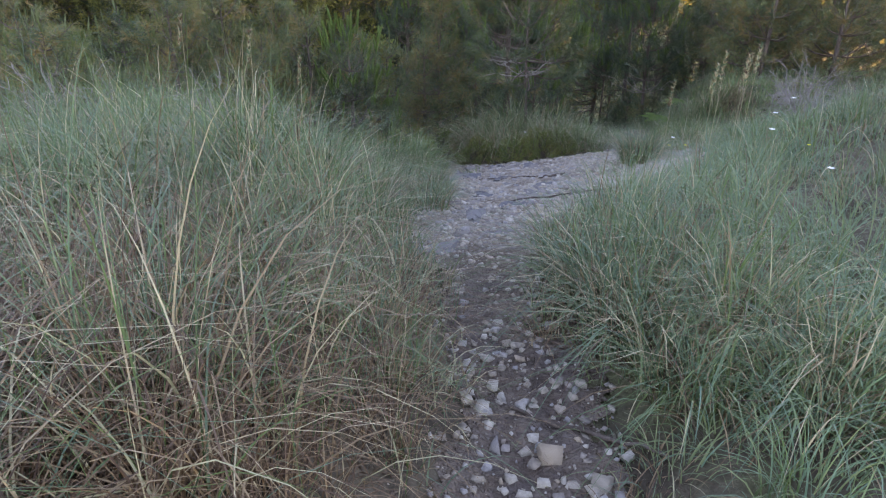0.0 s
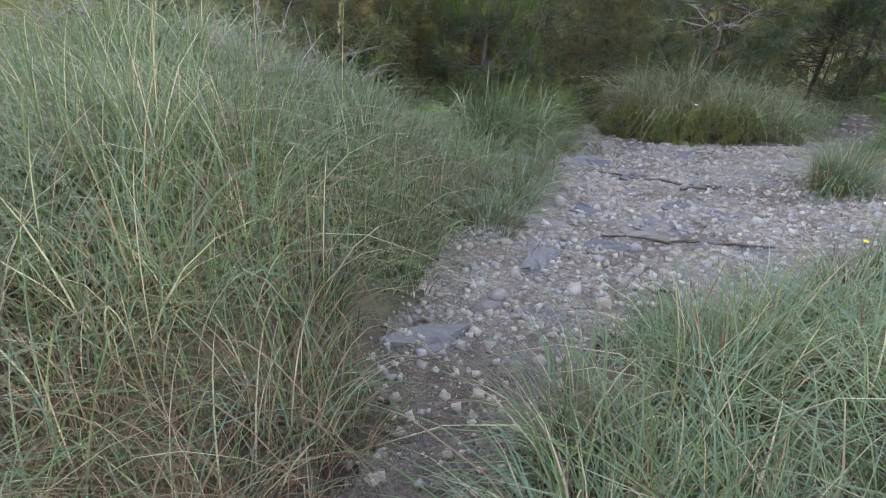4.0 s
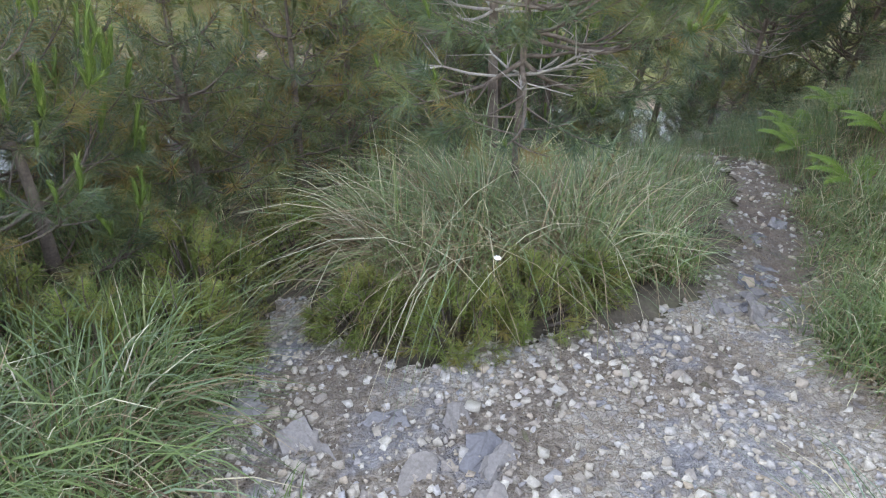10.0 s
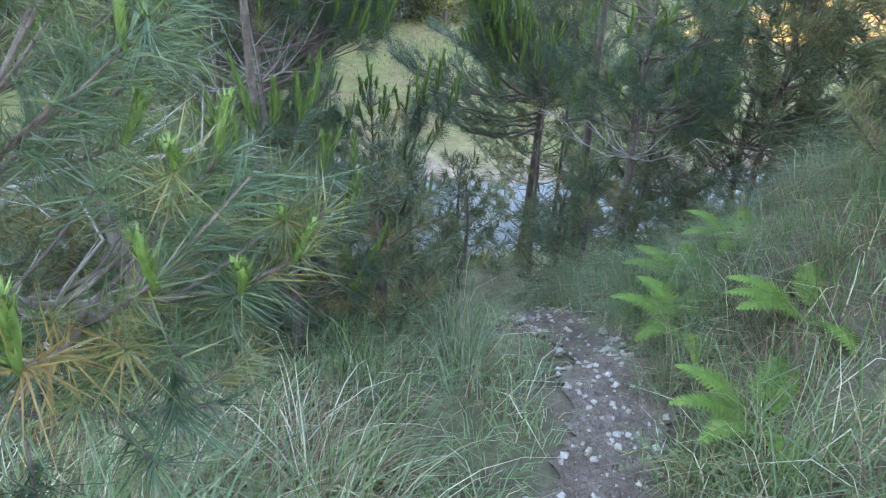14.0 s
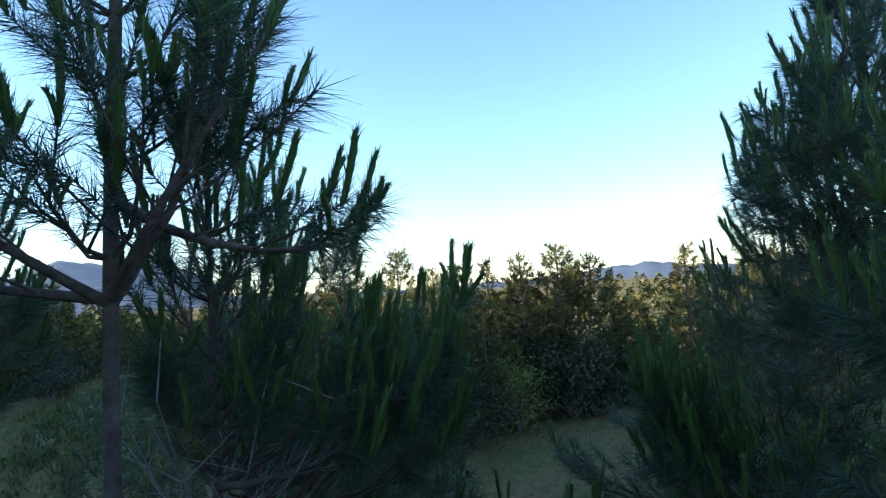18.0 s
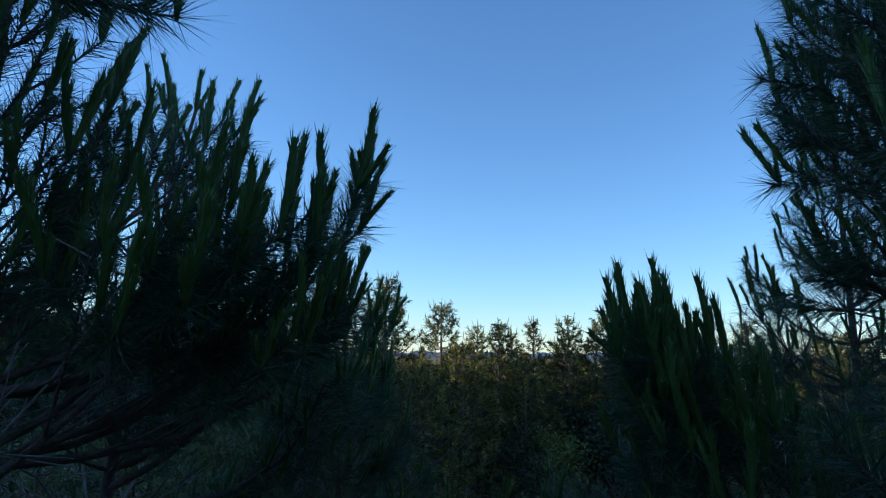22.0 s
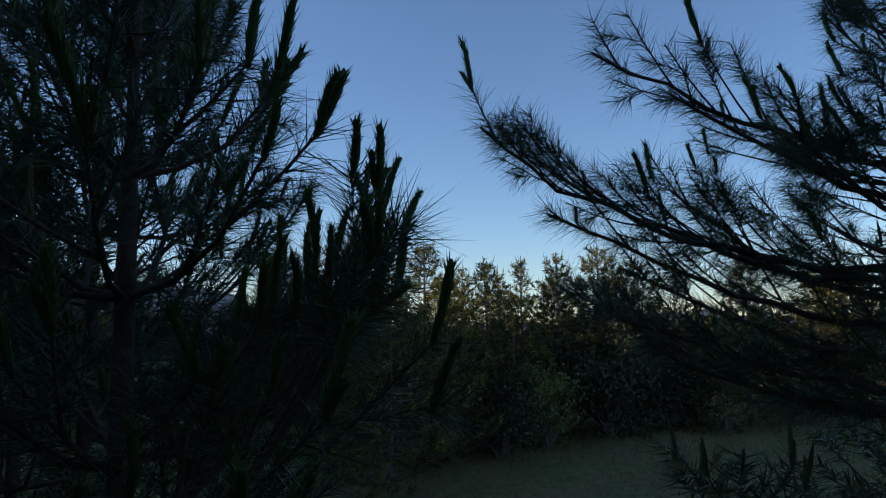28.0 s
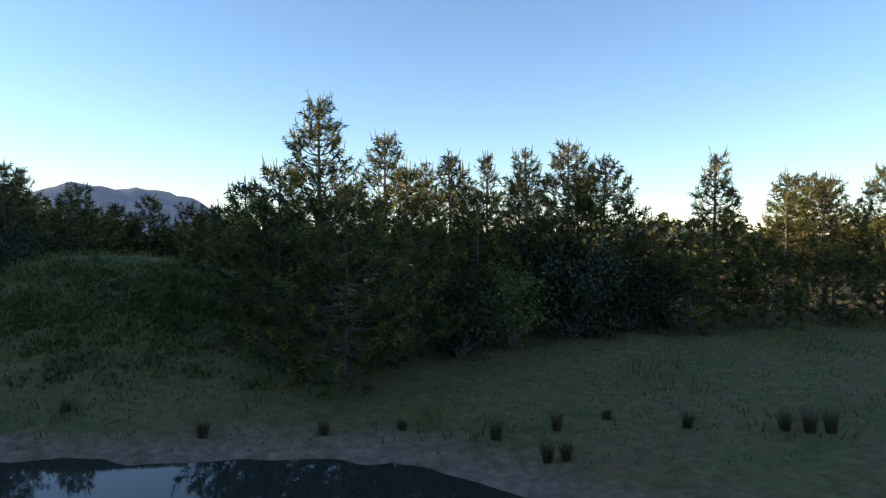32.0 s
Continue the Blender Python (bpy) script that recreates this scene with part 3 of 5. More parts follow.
def grow_pine(rng, height, spread, first=0.08, whorl=0.36, per=6, rise=22, thick=0.04, curve=0.15, side_every=0.11, top_power=1.2, lean=(0, 0), dead=0, twig=1.0, lift=0.3, aim=()):
    """Trunk line, limbs with their twigs, leafy shoots and candle places of a pine standing at the origin."""
    zs = np.linspace(0, 1, 14)
    bx, by = rng.normal(0, curve, 2)
    trunk = np.stack([(lean[0] * zs + bx * np.sin(zs * 3.0) * 0.5) * height * 0.3, (lean[1] * zs + by * np.sin(zs * 2.4) * 0.5) * height * 0.3, zs * height], 1)
    at = lambda z: np.array([np.interp(z, trunk[:, 2], trunk[:, k]) for k in range(3)])
    limbs, shoots, candles, bare = [], [], [], []
    def dress(line, rad, L, s, n):
        group = [(line, rad)]
        way = unit(line[-1] - line[-2])
        shoots.append((line[-1] - way * 0.22 * twig, way, 0.24 * twig))
        candles.append((line[-1], way, len(limbs)))
        d, flip = L - 0.1 * twig, 1
        while d > 0.22 * L and d > 0.1 * twig:
            p = np.array([np.interp(d / L, s, line[:, c]) for c in range(3)])
            w = unit(line[min(n - 1, int(d / L * (n - 1)) + 1)] - line[max(0, int(d / L * (n - 1)) - 1)])
            sd = np.array([-w[1], w[0], 0]) * flip
            sub = unit(w * 0.7 + sd * rng.uniform(0.4, 1.0) + np.array([0, 0, rng.uniform(-0.1, 0.5)]))
            sl = min(0.55 * twig, (L - d) * 0.6 + 0.16 * twig) * rng.uniform(0.7, 1.25)
            m = np.linspace(0, 1, 4)
            q = p + sub * (m * sl)[:, None]
            q[:, 2] += 0.15 * sl * m ** 2
            group.append((q, (0.0045 * (1 - 0.6 * m) + 0.001) * twig))
            w2 = unit(q[-1] - q[-2])
            sh = min(0.22 * twig, sl * 0.85)
            shoots.append((q[-1] - w2 * sh, w2, sh * 1.05))
            if sl > 0.3 * twig:
                w3 = unit(w2 + sd * -flip * 0.8 + rng.normal(0, 0.3, 3))
                shoots.append((q[2] + w3 * 0.02 * twig, w3, 0.16 * twig))
                candles.append((q[2] + w3 * 0.16 * twig, w3, len(limbs)))
            candles.append((q[-1], w2, len(limbs)))
            d -= side_every * rng.uniform(0.7, 1.3)
            flip = -flip
        limbs.append(group)

    for z0, end in aim:
        start, end = at(z0), np.array(end, float)
        L = float(np.linalg.norm(end - start))
        n = max(5, int(L / (0.12 * twig)))
        s = np.linspace(0, 1, n)
        line = start + (end - start) * s[:, None]
        line[:, 2] += L * (-0.12 * np.sin(s * 3.14) + rng.normal(0, 0.008, n))
        line[:, :2] += L * 0.06 * np.sin(s * 3.14)[:, None] * rng.normal(0, 1, 2)
        dress(line, (0.005 + thick * 0.26) * (1 - 0.8 * s) + 0.002, L, s, n)
    z, level = first * height, 0
    while z < height * 0.97:
        k = z / height
        reach = spread * (1 - k ** top_power) * (0.75 + 0.25 * min(1, k / 0.25)) + 0.14 * twig
        turn = rng.random() * 6.28
        for b in range(per + rng.integers(-1, 2)):
            a = turn + b * 6.283 / per + rng.normal(0, 0.25)
            L = reach * rng.uniform(0.55, 1.12)
            e = np.radians(rise * (0.4 + 1.1 * k) + rng.normal(0, 9))
            n = max(4, int(L / (0.12 * twig)))
            s = np.linspace(0, 1, n)
            hor = np.array([np.cos(a), np.sin(a), 0])
            wig = np.array([-np.sin(a), np.cos(a), 0]) * rng.normal(0, 0.15) * L
            line = at(z) + hor * (s * L * np.cos(e))[:, None] + wig * (s ** 2)[:, None]
            line[:, 2] += L * (np.sin(e) * s + lift * s ** 2.2 - 0.1 * np.sin(s * 3.14)) + rng.normal(0, 0.012 * twig, n) * s
            rad = (0.004 * twig + thick * 0.22 * min(1, L / 1.2 / twig)) * (1 - 0.8 * s) + 0.002 * twig
            if level < dead:
                bare.append((line[: max(4, int(n * 0.6))], rad[: max(4, int(n * 0.6))] * 0.8))
                continue
            dress(line, rad, L, s, n)
        z += whorl * rng.uniform(0.75, 1.25) * (1 - 0.35 * k)
        level += 1
    shoots.append((at(height * 0.93), np.array([0, 0, 1.0]), height * 0.06))
    candles.append((at(height), np.array([0, 0, 1.0]), -1))
    return trunk, limbs, shoots, candles, bare


def shoot_mesh(seed):
    """One candle 0.3 m long: a bristling sleeve of young needles held close, flared at the tip."""
    rng = np.random.default_rng(seed)
    s = np.array([0, 0.12, 0.4, 0.75, 0.93, 1.0])
    bend = lambda q: np.stack([0.02 * np.sin(q * 2.5 + seed) * q, 0.018 * np.sin(q * 2 + 1 + seed) * q, q * 0.27], 1)
    v, f = tube(bend(s), np.array([0.005, 0.009, 0.011, 0.0105, 0.008, 0.003]), 5)
    v = v + rng.normal(0, 0.0022, v.shape)
    pile = Pile()
    pile.add(v, f, np.clip(0.3 + rng.normal(0, 0.15, len(v)), 0, 1))
    n = 84
    q = rng.uniform(0.02, 0.95, n) ** 0.9
    a = rng.random(n) * 6.283
    out = np.stack([np.cos(a), np.sin(a), 0 * a], 1)
    root = bend(q) + out * 0.007
    d = unit(out * (rng.uniform(0.08, 0.42, (n, 1)) + 0.12 * (q[:, None] > 0.8)) + [0, 0, 1.0])
    ln = rng.uniform(0.045, 0.085, (n, 1)) * (1 - 0.25 * q[:, None])
    side = np.stack([-np.sin(a), np.cos(a), 0 * a], 1) * 0.0026
    w = np.stack([root + side * 1.3, root + d * ln, root - side * 1.3, root - side * 1.3], 1).reshape(-1, 3)
    tri = np.arange(n * 4).reshape(-1, 4)
    tint = np.repeat(np.clip(rng.normal(0.4, 0.25, n) + 0.2 * (q - 0.5), 0, 1), 4)
    quads = np.concatenate([g[:, k] for g in pile.f for k in ([0, 1, 2], [0, 2, 3])])
    me = mesh_of("shoot", np.concatenate(pile.v + [w]), np.concatenate([quads, tri[:, :3] + pile.n]), np.concatenate(pile.t + [tint]))
    me.materials.append(CANDLE)
    return me


SHOOTS = [shoot_mesh(k) for k in range(4)]


def pine(name, seed, at, label, height, spread, reach=0.15, width=0.0026, candle=0.3, needles=70, sleeve=60, split=True, twigs=True, most=230, fresh=1.0, angle=50, tone=0.33, mats=None, group="young pines on the slope", **how):
    """A pine as a thing: trunk, each branch, needle crown, new growth."""
    mats = mats or (NEEDLE, CANDLE)
    rng = np.random.default_rng(seed)
    trunk, limbs, shoots, candles, bare = grow_pine(rng, height, spread, **how)
    thick = how.get("thick", 0.04)
    root = thing(name, at, label, "pine tree", group)
    zs = np.linspace(0, 1, len(trunk))
    rad = thick * (1 - 0.85 * zs) * (1 + 0.5 * np.exp(-zs * 18)) * (1 + 0.06 * rng.normal(size=len(zs)))
    line = trunk.copy()
    line[0, 2] -= 0.25
    v, f = tube(line, rad, 9)
    put("trunk", mesh_of("trunk", v, f, smooth=True), BARK, root)
    pile, boughs = Pile(), []
    for limb in limbs:
        for l, r in limb if twigs else limb[:1]:
            v, f = tube(l, r, 5 if split else 4)
            pile.add(v, f)
        if split:
            boughs.append(put("branch", pile.mesh("branch", True), BARK, root))
            pile = Pile()
    if not split:
        tagged(put("branchwork", pile.mesh("branchwork", True), BARK, root), kind="stuff")
    for l, r in bare:
        pile = Pile()
        v, f = tube(l, r, 5)
        pile.add(v, f)
        for _ in range(5):
            k = rng.integers(1, len(l))
            d = unit(rng.normal(size=3) * [1, 1, 0.5] + unit(l[-1] - l[0]))
            v, f = tube(np.array([l[k] + d * q for q in (0, 0.12, 0.26)]), [0.004, 0.003, 0.0015], 4)
            pile.add(v, f)
        put("dead_branch", pile.mesh("dead_branch", True), TWIGS, root, "bare grey dead branch")
    base, way, ln = np.array([s[0] for s in shoots]), np.array([s[1] for s in shoots]), np.array([s[2] for s in shoots])
    put("crown", needle_mesh("crown", rng, base, way, ln, needles, reach, width, angle, tone), mats[0], root)
    spots = []
    for p, w, bough in candles:
        top = p[2] / height
        if rng.random() > (0.2 + 0.75 * top) * fresh:
            continue
        for k in range(rng.integers(1, 4 if top > 0.4 else 3)):
            d = unit(w * 0.45 + np.array([0, 0, 1.0]) + rng.normal(0, 0.1 + 0.14 * (k > 0), 3))
            spots.append((p - d * 0.01, d, candle * (0.3 + 0.8 * top) * rng.uniform(0.5, 1.15) * (1.0 if k == 0 else 0.62), bough))
    if split:
        spots.sort(key=lambda q: -q[0][2] / height - 0.9 * rng.random())
        for p, d, l, bough in spots[:most]:
            ob = new("shoot", SHOOTS[rng.integers(0, len(SHOOTS))])
            ob.parent = boughs[bough] if bough >= 0 else root
            ob.matrix_basis = Matrix.LocRotScale(Vector(p), Vector(d).to_track_quat("Z", "Y"), Vector((0.55 + 0.5 * l / 0.3, 0.55 + 0.5 * l / 0.3, l / 0.3)))
    elif spots and most:
        pile = Pile()
        for p, d, l, bough in spots:
            v, f = tube(np.array([p, p + d * l * 0.5, p + d * l]), np.array([0.015, 0.022, 0.006]) * (0.4 + l), 3)
            pile.add(v, f, 0.72)
        tagged(put("new_growth", pile.mesh("new_growth"), mats[0], root), kind="stuff")
    return root


def standing(x, y, turn=0.0, sink=0.0):
    return pose(x, y, land1(x, y) - sink, 0, 0, turn)


YOUNG = "young pine with long needles and upright candles on the bank"
# x, y, height, spread, extra
NEAR = [
    (3.05, 6.45, 3.1, 1.15, dict(dead=1, first=0.34, fresh=2.0, candle=0.25, needles=84, thick=0.027, aim=[(1.12, (-0.85, -0.3, 1.05)), (1.12, (0.55, -0.4, 1.12)), (1.1, (-0.4, -0.65, 1.0)), (1.15, (0.6, 0.1, 1.3)), (1.3, (0.72, -0.4, 1.4)), (1.25, (0.5, -0.55, 1.5)), (1.4, (0.4, -0.35, 1.7)), (1.3, (0.1, -0.45, 1.6)), (1.25, (-0.5, -0.5, 1.45)), (1.3, (-0.9, -0.1, 1.5))], label="young pine with dead grey lower branches beside the path")),
    (3.4, 7.7, 3.9, 1.3, dict(first=0.36, dead=1, thick=0.045, curve=0.1, lean=(-0.3, 0.0), label="bowed young pine with bare lower trunk on the bank")),
    (1.85, 7.5, 1.6, 0.8, {}), (0.5, 6.5, 1.6, 0.75, {}), (-0.2, 7.9, 2.4, 0.95, {}), (-1.5, 6.6, 2.1, 0.9, {}), (1.0, 9.2, 1.8, 0.9, {}),
    (-0.9, 5.7, 1.4, 0.75, {}), (-1.7, 5.3, 1.2, 0.7, {}), (0.1, 7.1, 1.9, 0.9, {}), (1.2, 7.2, 1.5, 0.7, {}), (-0.9, 7.2, 2.3, 0.95, {}), (2.4, 8.2, 2.6, 0.9, {}), (13.5, 3.5, 3.4, 1.5, {}), (-2.6, 5.6, 1.8, 0.85, {}), (-3.2, 7.4, 2.4, 1.0, {}), (4.55, 8.3, 1.2, 0.4, {}), (7.6, 5.6, 1.7, 0.9, {}), (8.6, 4.0, 1.9, 1.0, {}), (9.6, 6.0, 2.4, 1.1, {}), (7.4, 2.6, 1.4, 0.8, {}), (11.0, 3.0, 2.6, 1.2, {}),
    (2.7, 10.6, 5.4, 1.2, dict(first=0.62, whorl=0.3, candle=0.3, thick=0.06, label="tall dark young pine among smaller ones on the bank")),
    (4.05, 9.35, 5.2, 0.6, dict(first=0.61, whorl=0.36, per=4, rise=26, thick=0.05, candle=0.3, fresh=1.3, needles=100, lean=(0.1, -0.05), aim=[(0.3, (0.72, 0.1, 3.2)), (0.0, (0.55, -0.35, 3.75)), (0.0, (0.35, -0.1, 4.1)), (0.0, (-0.75, -0.3, 3.4)), (0.0, (-0.5, -0.55, 3.7))],
                                aim_from=3.05, label="tall pine forking above a bare trunk beside the path")),
    (4.15, 9.95, 4.3, 0.9, dict(aim_to=[(2.6, (5.28, 10.45, 0.1)), (2.8, (5.15, 9.8, -0.05)), (2.8, (5.15, 10.12, -0.12)), (3.1, (4.42, 10.75, 0.45)), (2.6, (5.25, 10.36, -0.25)), (2.8, (4.75, 10.1, 0.03)), (2.6, (4.9, 10.6, -0.3)), (2.9, (4.45, 10.0, 0.3)), (2.5, (4.95, 9.95, -0.1)), (2.6, (4.8, 10.35, -0.02))],
                                first=0.6, rise=36, fresh=1.5, whorl=0.3, most=300, candle=0.34, dead=1, label="bushy young pine with upright candles leaning to the path")),
    (4.15, 11.5, 4.95, 1.05, dict(aim_to=[(2.9, (5.13, 11.56, -0.6)), (3.2, (4.98, 11.39, -0.15)), (3.2, (4.85, 11.3, -0.2)), (3.3, (4.66, 11.4, -0.25)), (3.0, (5.03, 10.85, -0.5)), (3.1, (4.7, 11.1, -0.45)), (2.8, (4.85, 11.7, -0.85)), (2.8, (4.7, 11.35, -0.9))],
                                first=0.6, rise=26, fresh=1.4, whorl=0.3, most=260, candle=0.3, thick=0.06, dead=1, label="spreading pine on a bare trunk below the path")),
    (4.55, 13.25, 4.8, 1.5, dict(aim=[(2.0, (1.05, 0.33, 2.38)), (1.9, (1.05, 0.38, 2.22)), (1.8, (0.85, 0.3, 2.12)), (2.1, (0.72, 0.35, 2.3)), (2.2, (0.95, 0.45, 2.4))], first=0.42, whorl=0.28, rise=18, fresh=2.5, candle=0.36, needles=100, width=0.003, most=360)),
    (5.3, 10.85, 1.7, 0.25, dict(first=0.8, whorl=0.5, per=3, candle=0.2, width=0.0028, needles=150, fresh=0.9, thick=0.03, reach=0.16, side_every=0.3, angle=66, aim_to=[(1.7, (5.88, 10.68, -1.12)), (1.75, (5.6, 10.53, -1.2)), (1.65, (6.0, 10.65, -1.32)), (1.6, (5.72, 10.82, -1.35))],
                                  label="young pine with forked boughs reaching over the path")),
    (5.45, 11.9, 2.85, 0.45, dict(first=0.42, candle=0.24, width=0.0022, needles=75, aim=[(1.3, (0.5, -0.1, 1.85)), (1.35, (0.45, 0.1, 1.95)), (1.2, (0.35, 0.25, 1.9)), (1.1, (0.22, -0.28, 1.6))],
                                  label="slender young pine close beside the descending path")),
    (8.5, 13.6, 6.9, 1.7, dict(first=0.44, thick=0.07, rise=18, lift=0.25, whorl=0.34, per=6, top_power=1.2, most=380, candle=0.34, needles=80, width=0.0024, fresh=1.5,
                                aim_to=[(3.0, (5.9, 13.55, -1.45)), (2.9, (6.1, 13.7, -1.5)), (2.7, (6.25, 13.6, -1.85)), (2.5, (6.35, 13.8, -2.2)), (2.4, (6.6, 13.9, -2.3)), (2.6, (6.65, 13.7, -2.1)), (2.4, (6.8, 13.8, -2.46)), (3.2, (6.9, 13.5, -1.3)), (2.8, (7.0, 13.9, -1.7)), (3.4, (6.5, 13.5, -1.1))],
                                label="broad tall pine overhanging the steep path")),
    (7.45, 10.5, 6.4, 0.95, dict(first=0.52, thick=0.06, rise=42, lift=0.35, whorl=0.26, fresh=1.6, candle=0.34, most=330, needles=110,
                                aim_to=[(3.7, (6.62, 10.02, 0.55)), (3.9, (6.68, 9.92, 0.8)), (4.0, (7.0, 11.27, 0.8)), (3.5, (6.8, 10.7, 0.1)), (3.9, (6.85, 10.2, 0.95)), (4.2, (7.0, 10.1, 1.3)), (4.3, (7.0, 10.6, 1.2)), (3.4, (6.8, 10.3, 0.05))],
                                label="dense pine with steep boughs and many candles by the path")),
    (6.85, 10.4, 2.9, 0.55, dict(first=0.8, thick=0.035, whorl=0.26, rise=40, fresh=1.6, candle=0.26, most=220,
                                   aim_to=[(2.5, (6.1, 10.65, -0.36)), (2.5, (6.15, 10.5, -0.38)), (2.5, (5.97, 10.36, -0.37)), (2.5, (6.01, 10.4, -0.39)), (2.4, (5.98, 10.32, -0.7)), (2.5, (6.3, 10.52, -0.4)), (2.5, (6.2, 10.55, -0.42)), (2.5, (6.0, 10.45, -0.48))],
                                   label="narrow young pine crowded with candles beside the path")),
    (8.9, 13.3, 5.0, 1.6, dict(first=0.3, rise=14)),
    (6.95, 9.05, 3.7, 0.95, dict(first=0.32, whorl=0.32, dead=1, rise=20, label="young pine with a bare lower stem above the path")),
    (7.7, 9.9, 2.7, 0.9, {}), (4.0, 8.15, 1.5, 0.5, dict(first=0.06)), (6.6, 6.0, 1.9, 0.9, {}), (7.0, 6.7, 2.1, 0.9, {}), (7.9, 7.0, 2.4, 1.0, {}), (8.4, 7.7, 2.6, 1.1, {}), (9.4, 8.8, 3.2, 1.2, {}), (-0.5, 6.4, 1.7, 0.8, {}), (-2.2, 8.6, 2.6, 1.1, {}), (-1.6, 9.6, 3.0, 1.2, {}), (0.6, 8.4, 1.7, 0.9, {}), (-1.3, 7.9, 2.5, 1.0, {}), (6.5, 9.0, 1.2, 0.45, {}), (6.75, 9.7, 1.3, 0.4, {}), (4.75, 9.0, 1.6, 0.5, {}), (3.7, 9.7, 2.2, 0.8, {}), (4.45, 9.75, 1.9, 0.5, {}), (4.6, 10.5, 2.2, 0.6, {}), (3.8, 10.7, 2.7, 0.8, {}), (5.05, 9.35, 1.5, 0.4, {}), (8.0, 8.9, 3.0, 1.0, {}), (3.2, 8.9, 1.9, 0.9, {}), (2.5, 10.2, 2.1, 0.9, {}), (1.6, 11.6, 2.7, 1.0, {}), (2.9, 11.6, 2.7, 1.0, {}), 
    (0.0, 10.6, 2.4, 1.0, {}), (7.2, 13.2, 1.9, 0.7, {}), (6.95, 12.5, 1.4, 0.5, {}), (3.3, 12.6, 3.7, 1.1, {}), (2.2, 13.2, 4.4, 1.2, {}), (3.6, 13.8, 4.2, 1.1, {}), (4.6, 12.6, 2.6, 0.8, {}), (8.7, 9.6, 4.0, 1.3, {}), (9.4, 12.0, 4.6, 1.4, {}), (8.9, 14.0, 4.4, 1.2, {}), (10.2, 8.2, 3.4, 1.4, {}), (12.0, 6.5, 3.2, 1.4, {}), (12.5, 9.5, 4.0, 1.5, {}), (10.0, 1.0, 2.2, 1.1, {}),
]
CLOSE = [(3.05, 6.45), (3.4, 7.7), (2.7, 10.6), (4.05, 9.35), (4.15, 9.95), (4.15, 11.5), (4.55, 13.25), (5.3, 10.85), (5.45, 11.9), (8.5, 13.6), (7.45, 10.5), (6.85, 10.4), (4.0, 8.15), (0.5, 6.5), (6.95, 9.05)]
for k, (x, y, h, s, how) in enumerate(NEAR):
    how = dict(how)
    label = how.pop("label", YOUNG)
    base = np.array([x, y, land1(x, y)])
    up = how.pop("aim_from", 0.0)
    how["aim"] = [(z0 + up, end) for z0, end in how.pop("aim", ())] + [(z0, tuple((np.array(end) - base) * [0.88, 0.88, 1.0])) for z0, end in how.pop("aim_to", ())]
    close = (dict(needles=88, width=0.0027, side_every=0.085, reach=0.14, angle=44, tone=0.62 if y < 8 else 0.33) if (x, y) in CLOSE else dict(needles=54 if y < 10.8 else 26, width=0.0044 if y < 10.8 else 0.0075, split=False, twigs=y < 10.8, fresh=0.35, candle=0.17, tone=0.78 if y < 8.6 else 0.6, side_every=0.12, first=0.04, whorl=0.3, reach=0.13))
    pine("pine_tree", 100 + k, standing(x, y), label, h, s, **{**close, **how})

# ---- beyond the pond ----
TALL = "mature pine with sunlit crown at the far side of the meadow"
DARK = "dark pine in shade at the far edge of the pond meadow"


def far_pine(seed, x, y, top, spread, label=TALL, first=0.22, per=5, power=1.5, **how):
    z = land1(x, y)
    h = top + 0.35 - z
    return pine("pine_tree", seed, pose(x, y, z, 0, 0, 0), label, h, spread * 1.25, reach=0.35, width=0.047, candle=0.6, needles=18, split=False, twigs=False, most=1, fresh=0.35, angle=48, tone=0.52, mats=(FARNEEDLE, FARNEEDLE),
                group="pines beyond the pond", first=first, whorl=0.6, per=per + 1, thick=0.017 * h, side_every=0.42, top_power=0.8 * power, rise=12, curve=0.06, twig=2.6, lift=0.3, **how)


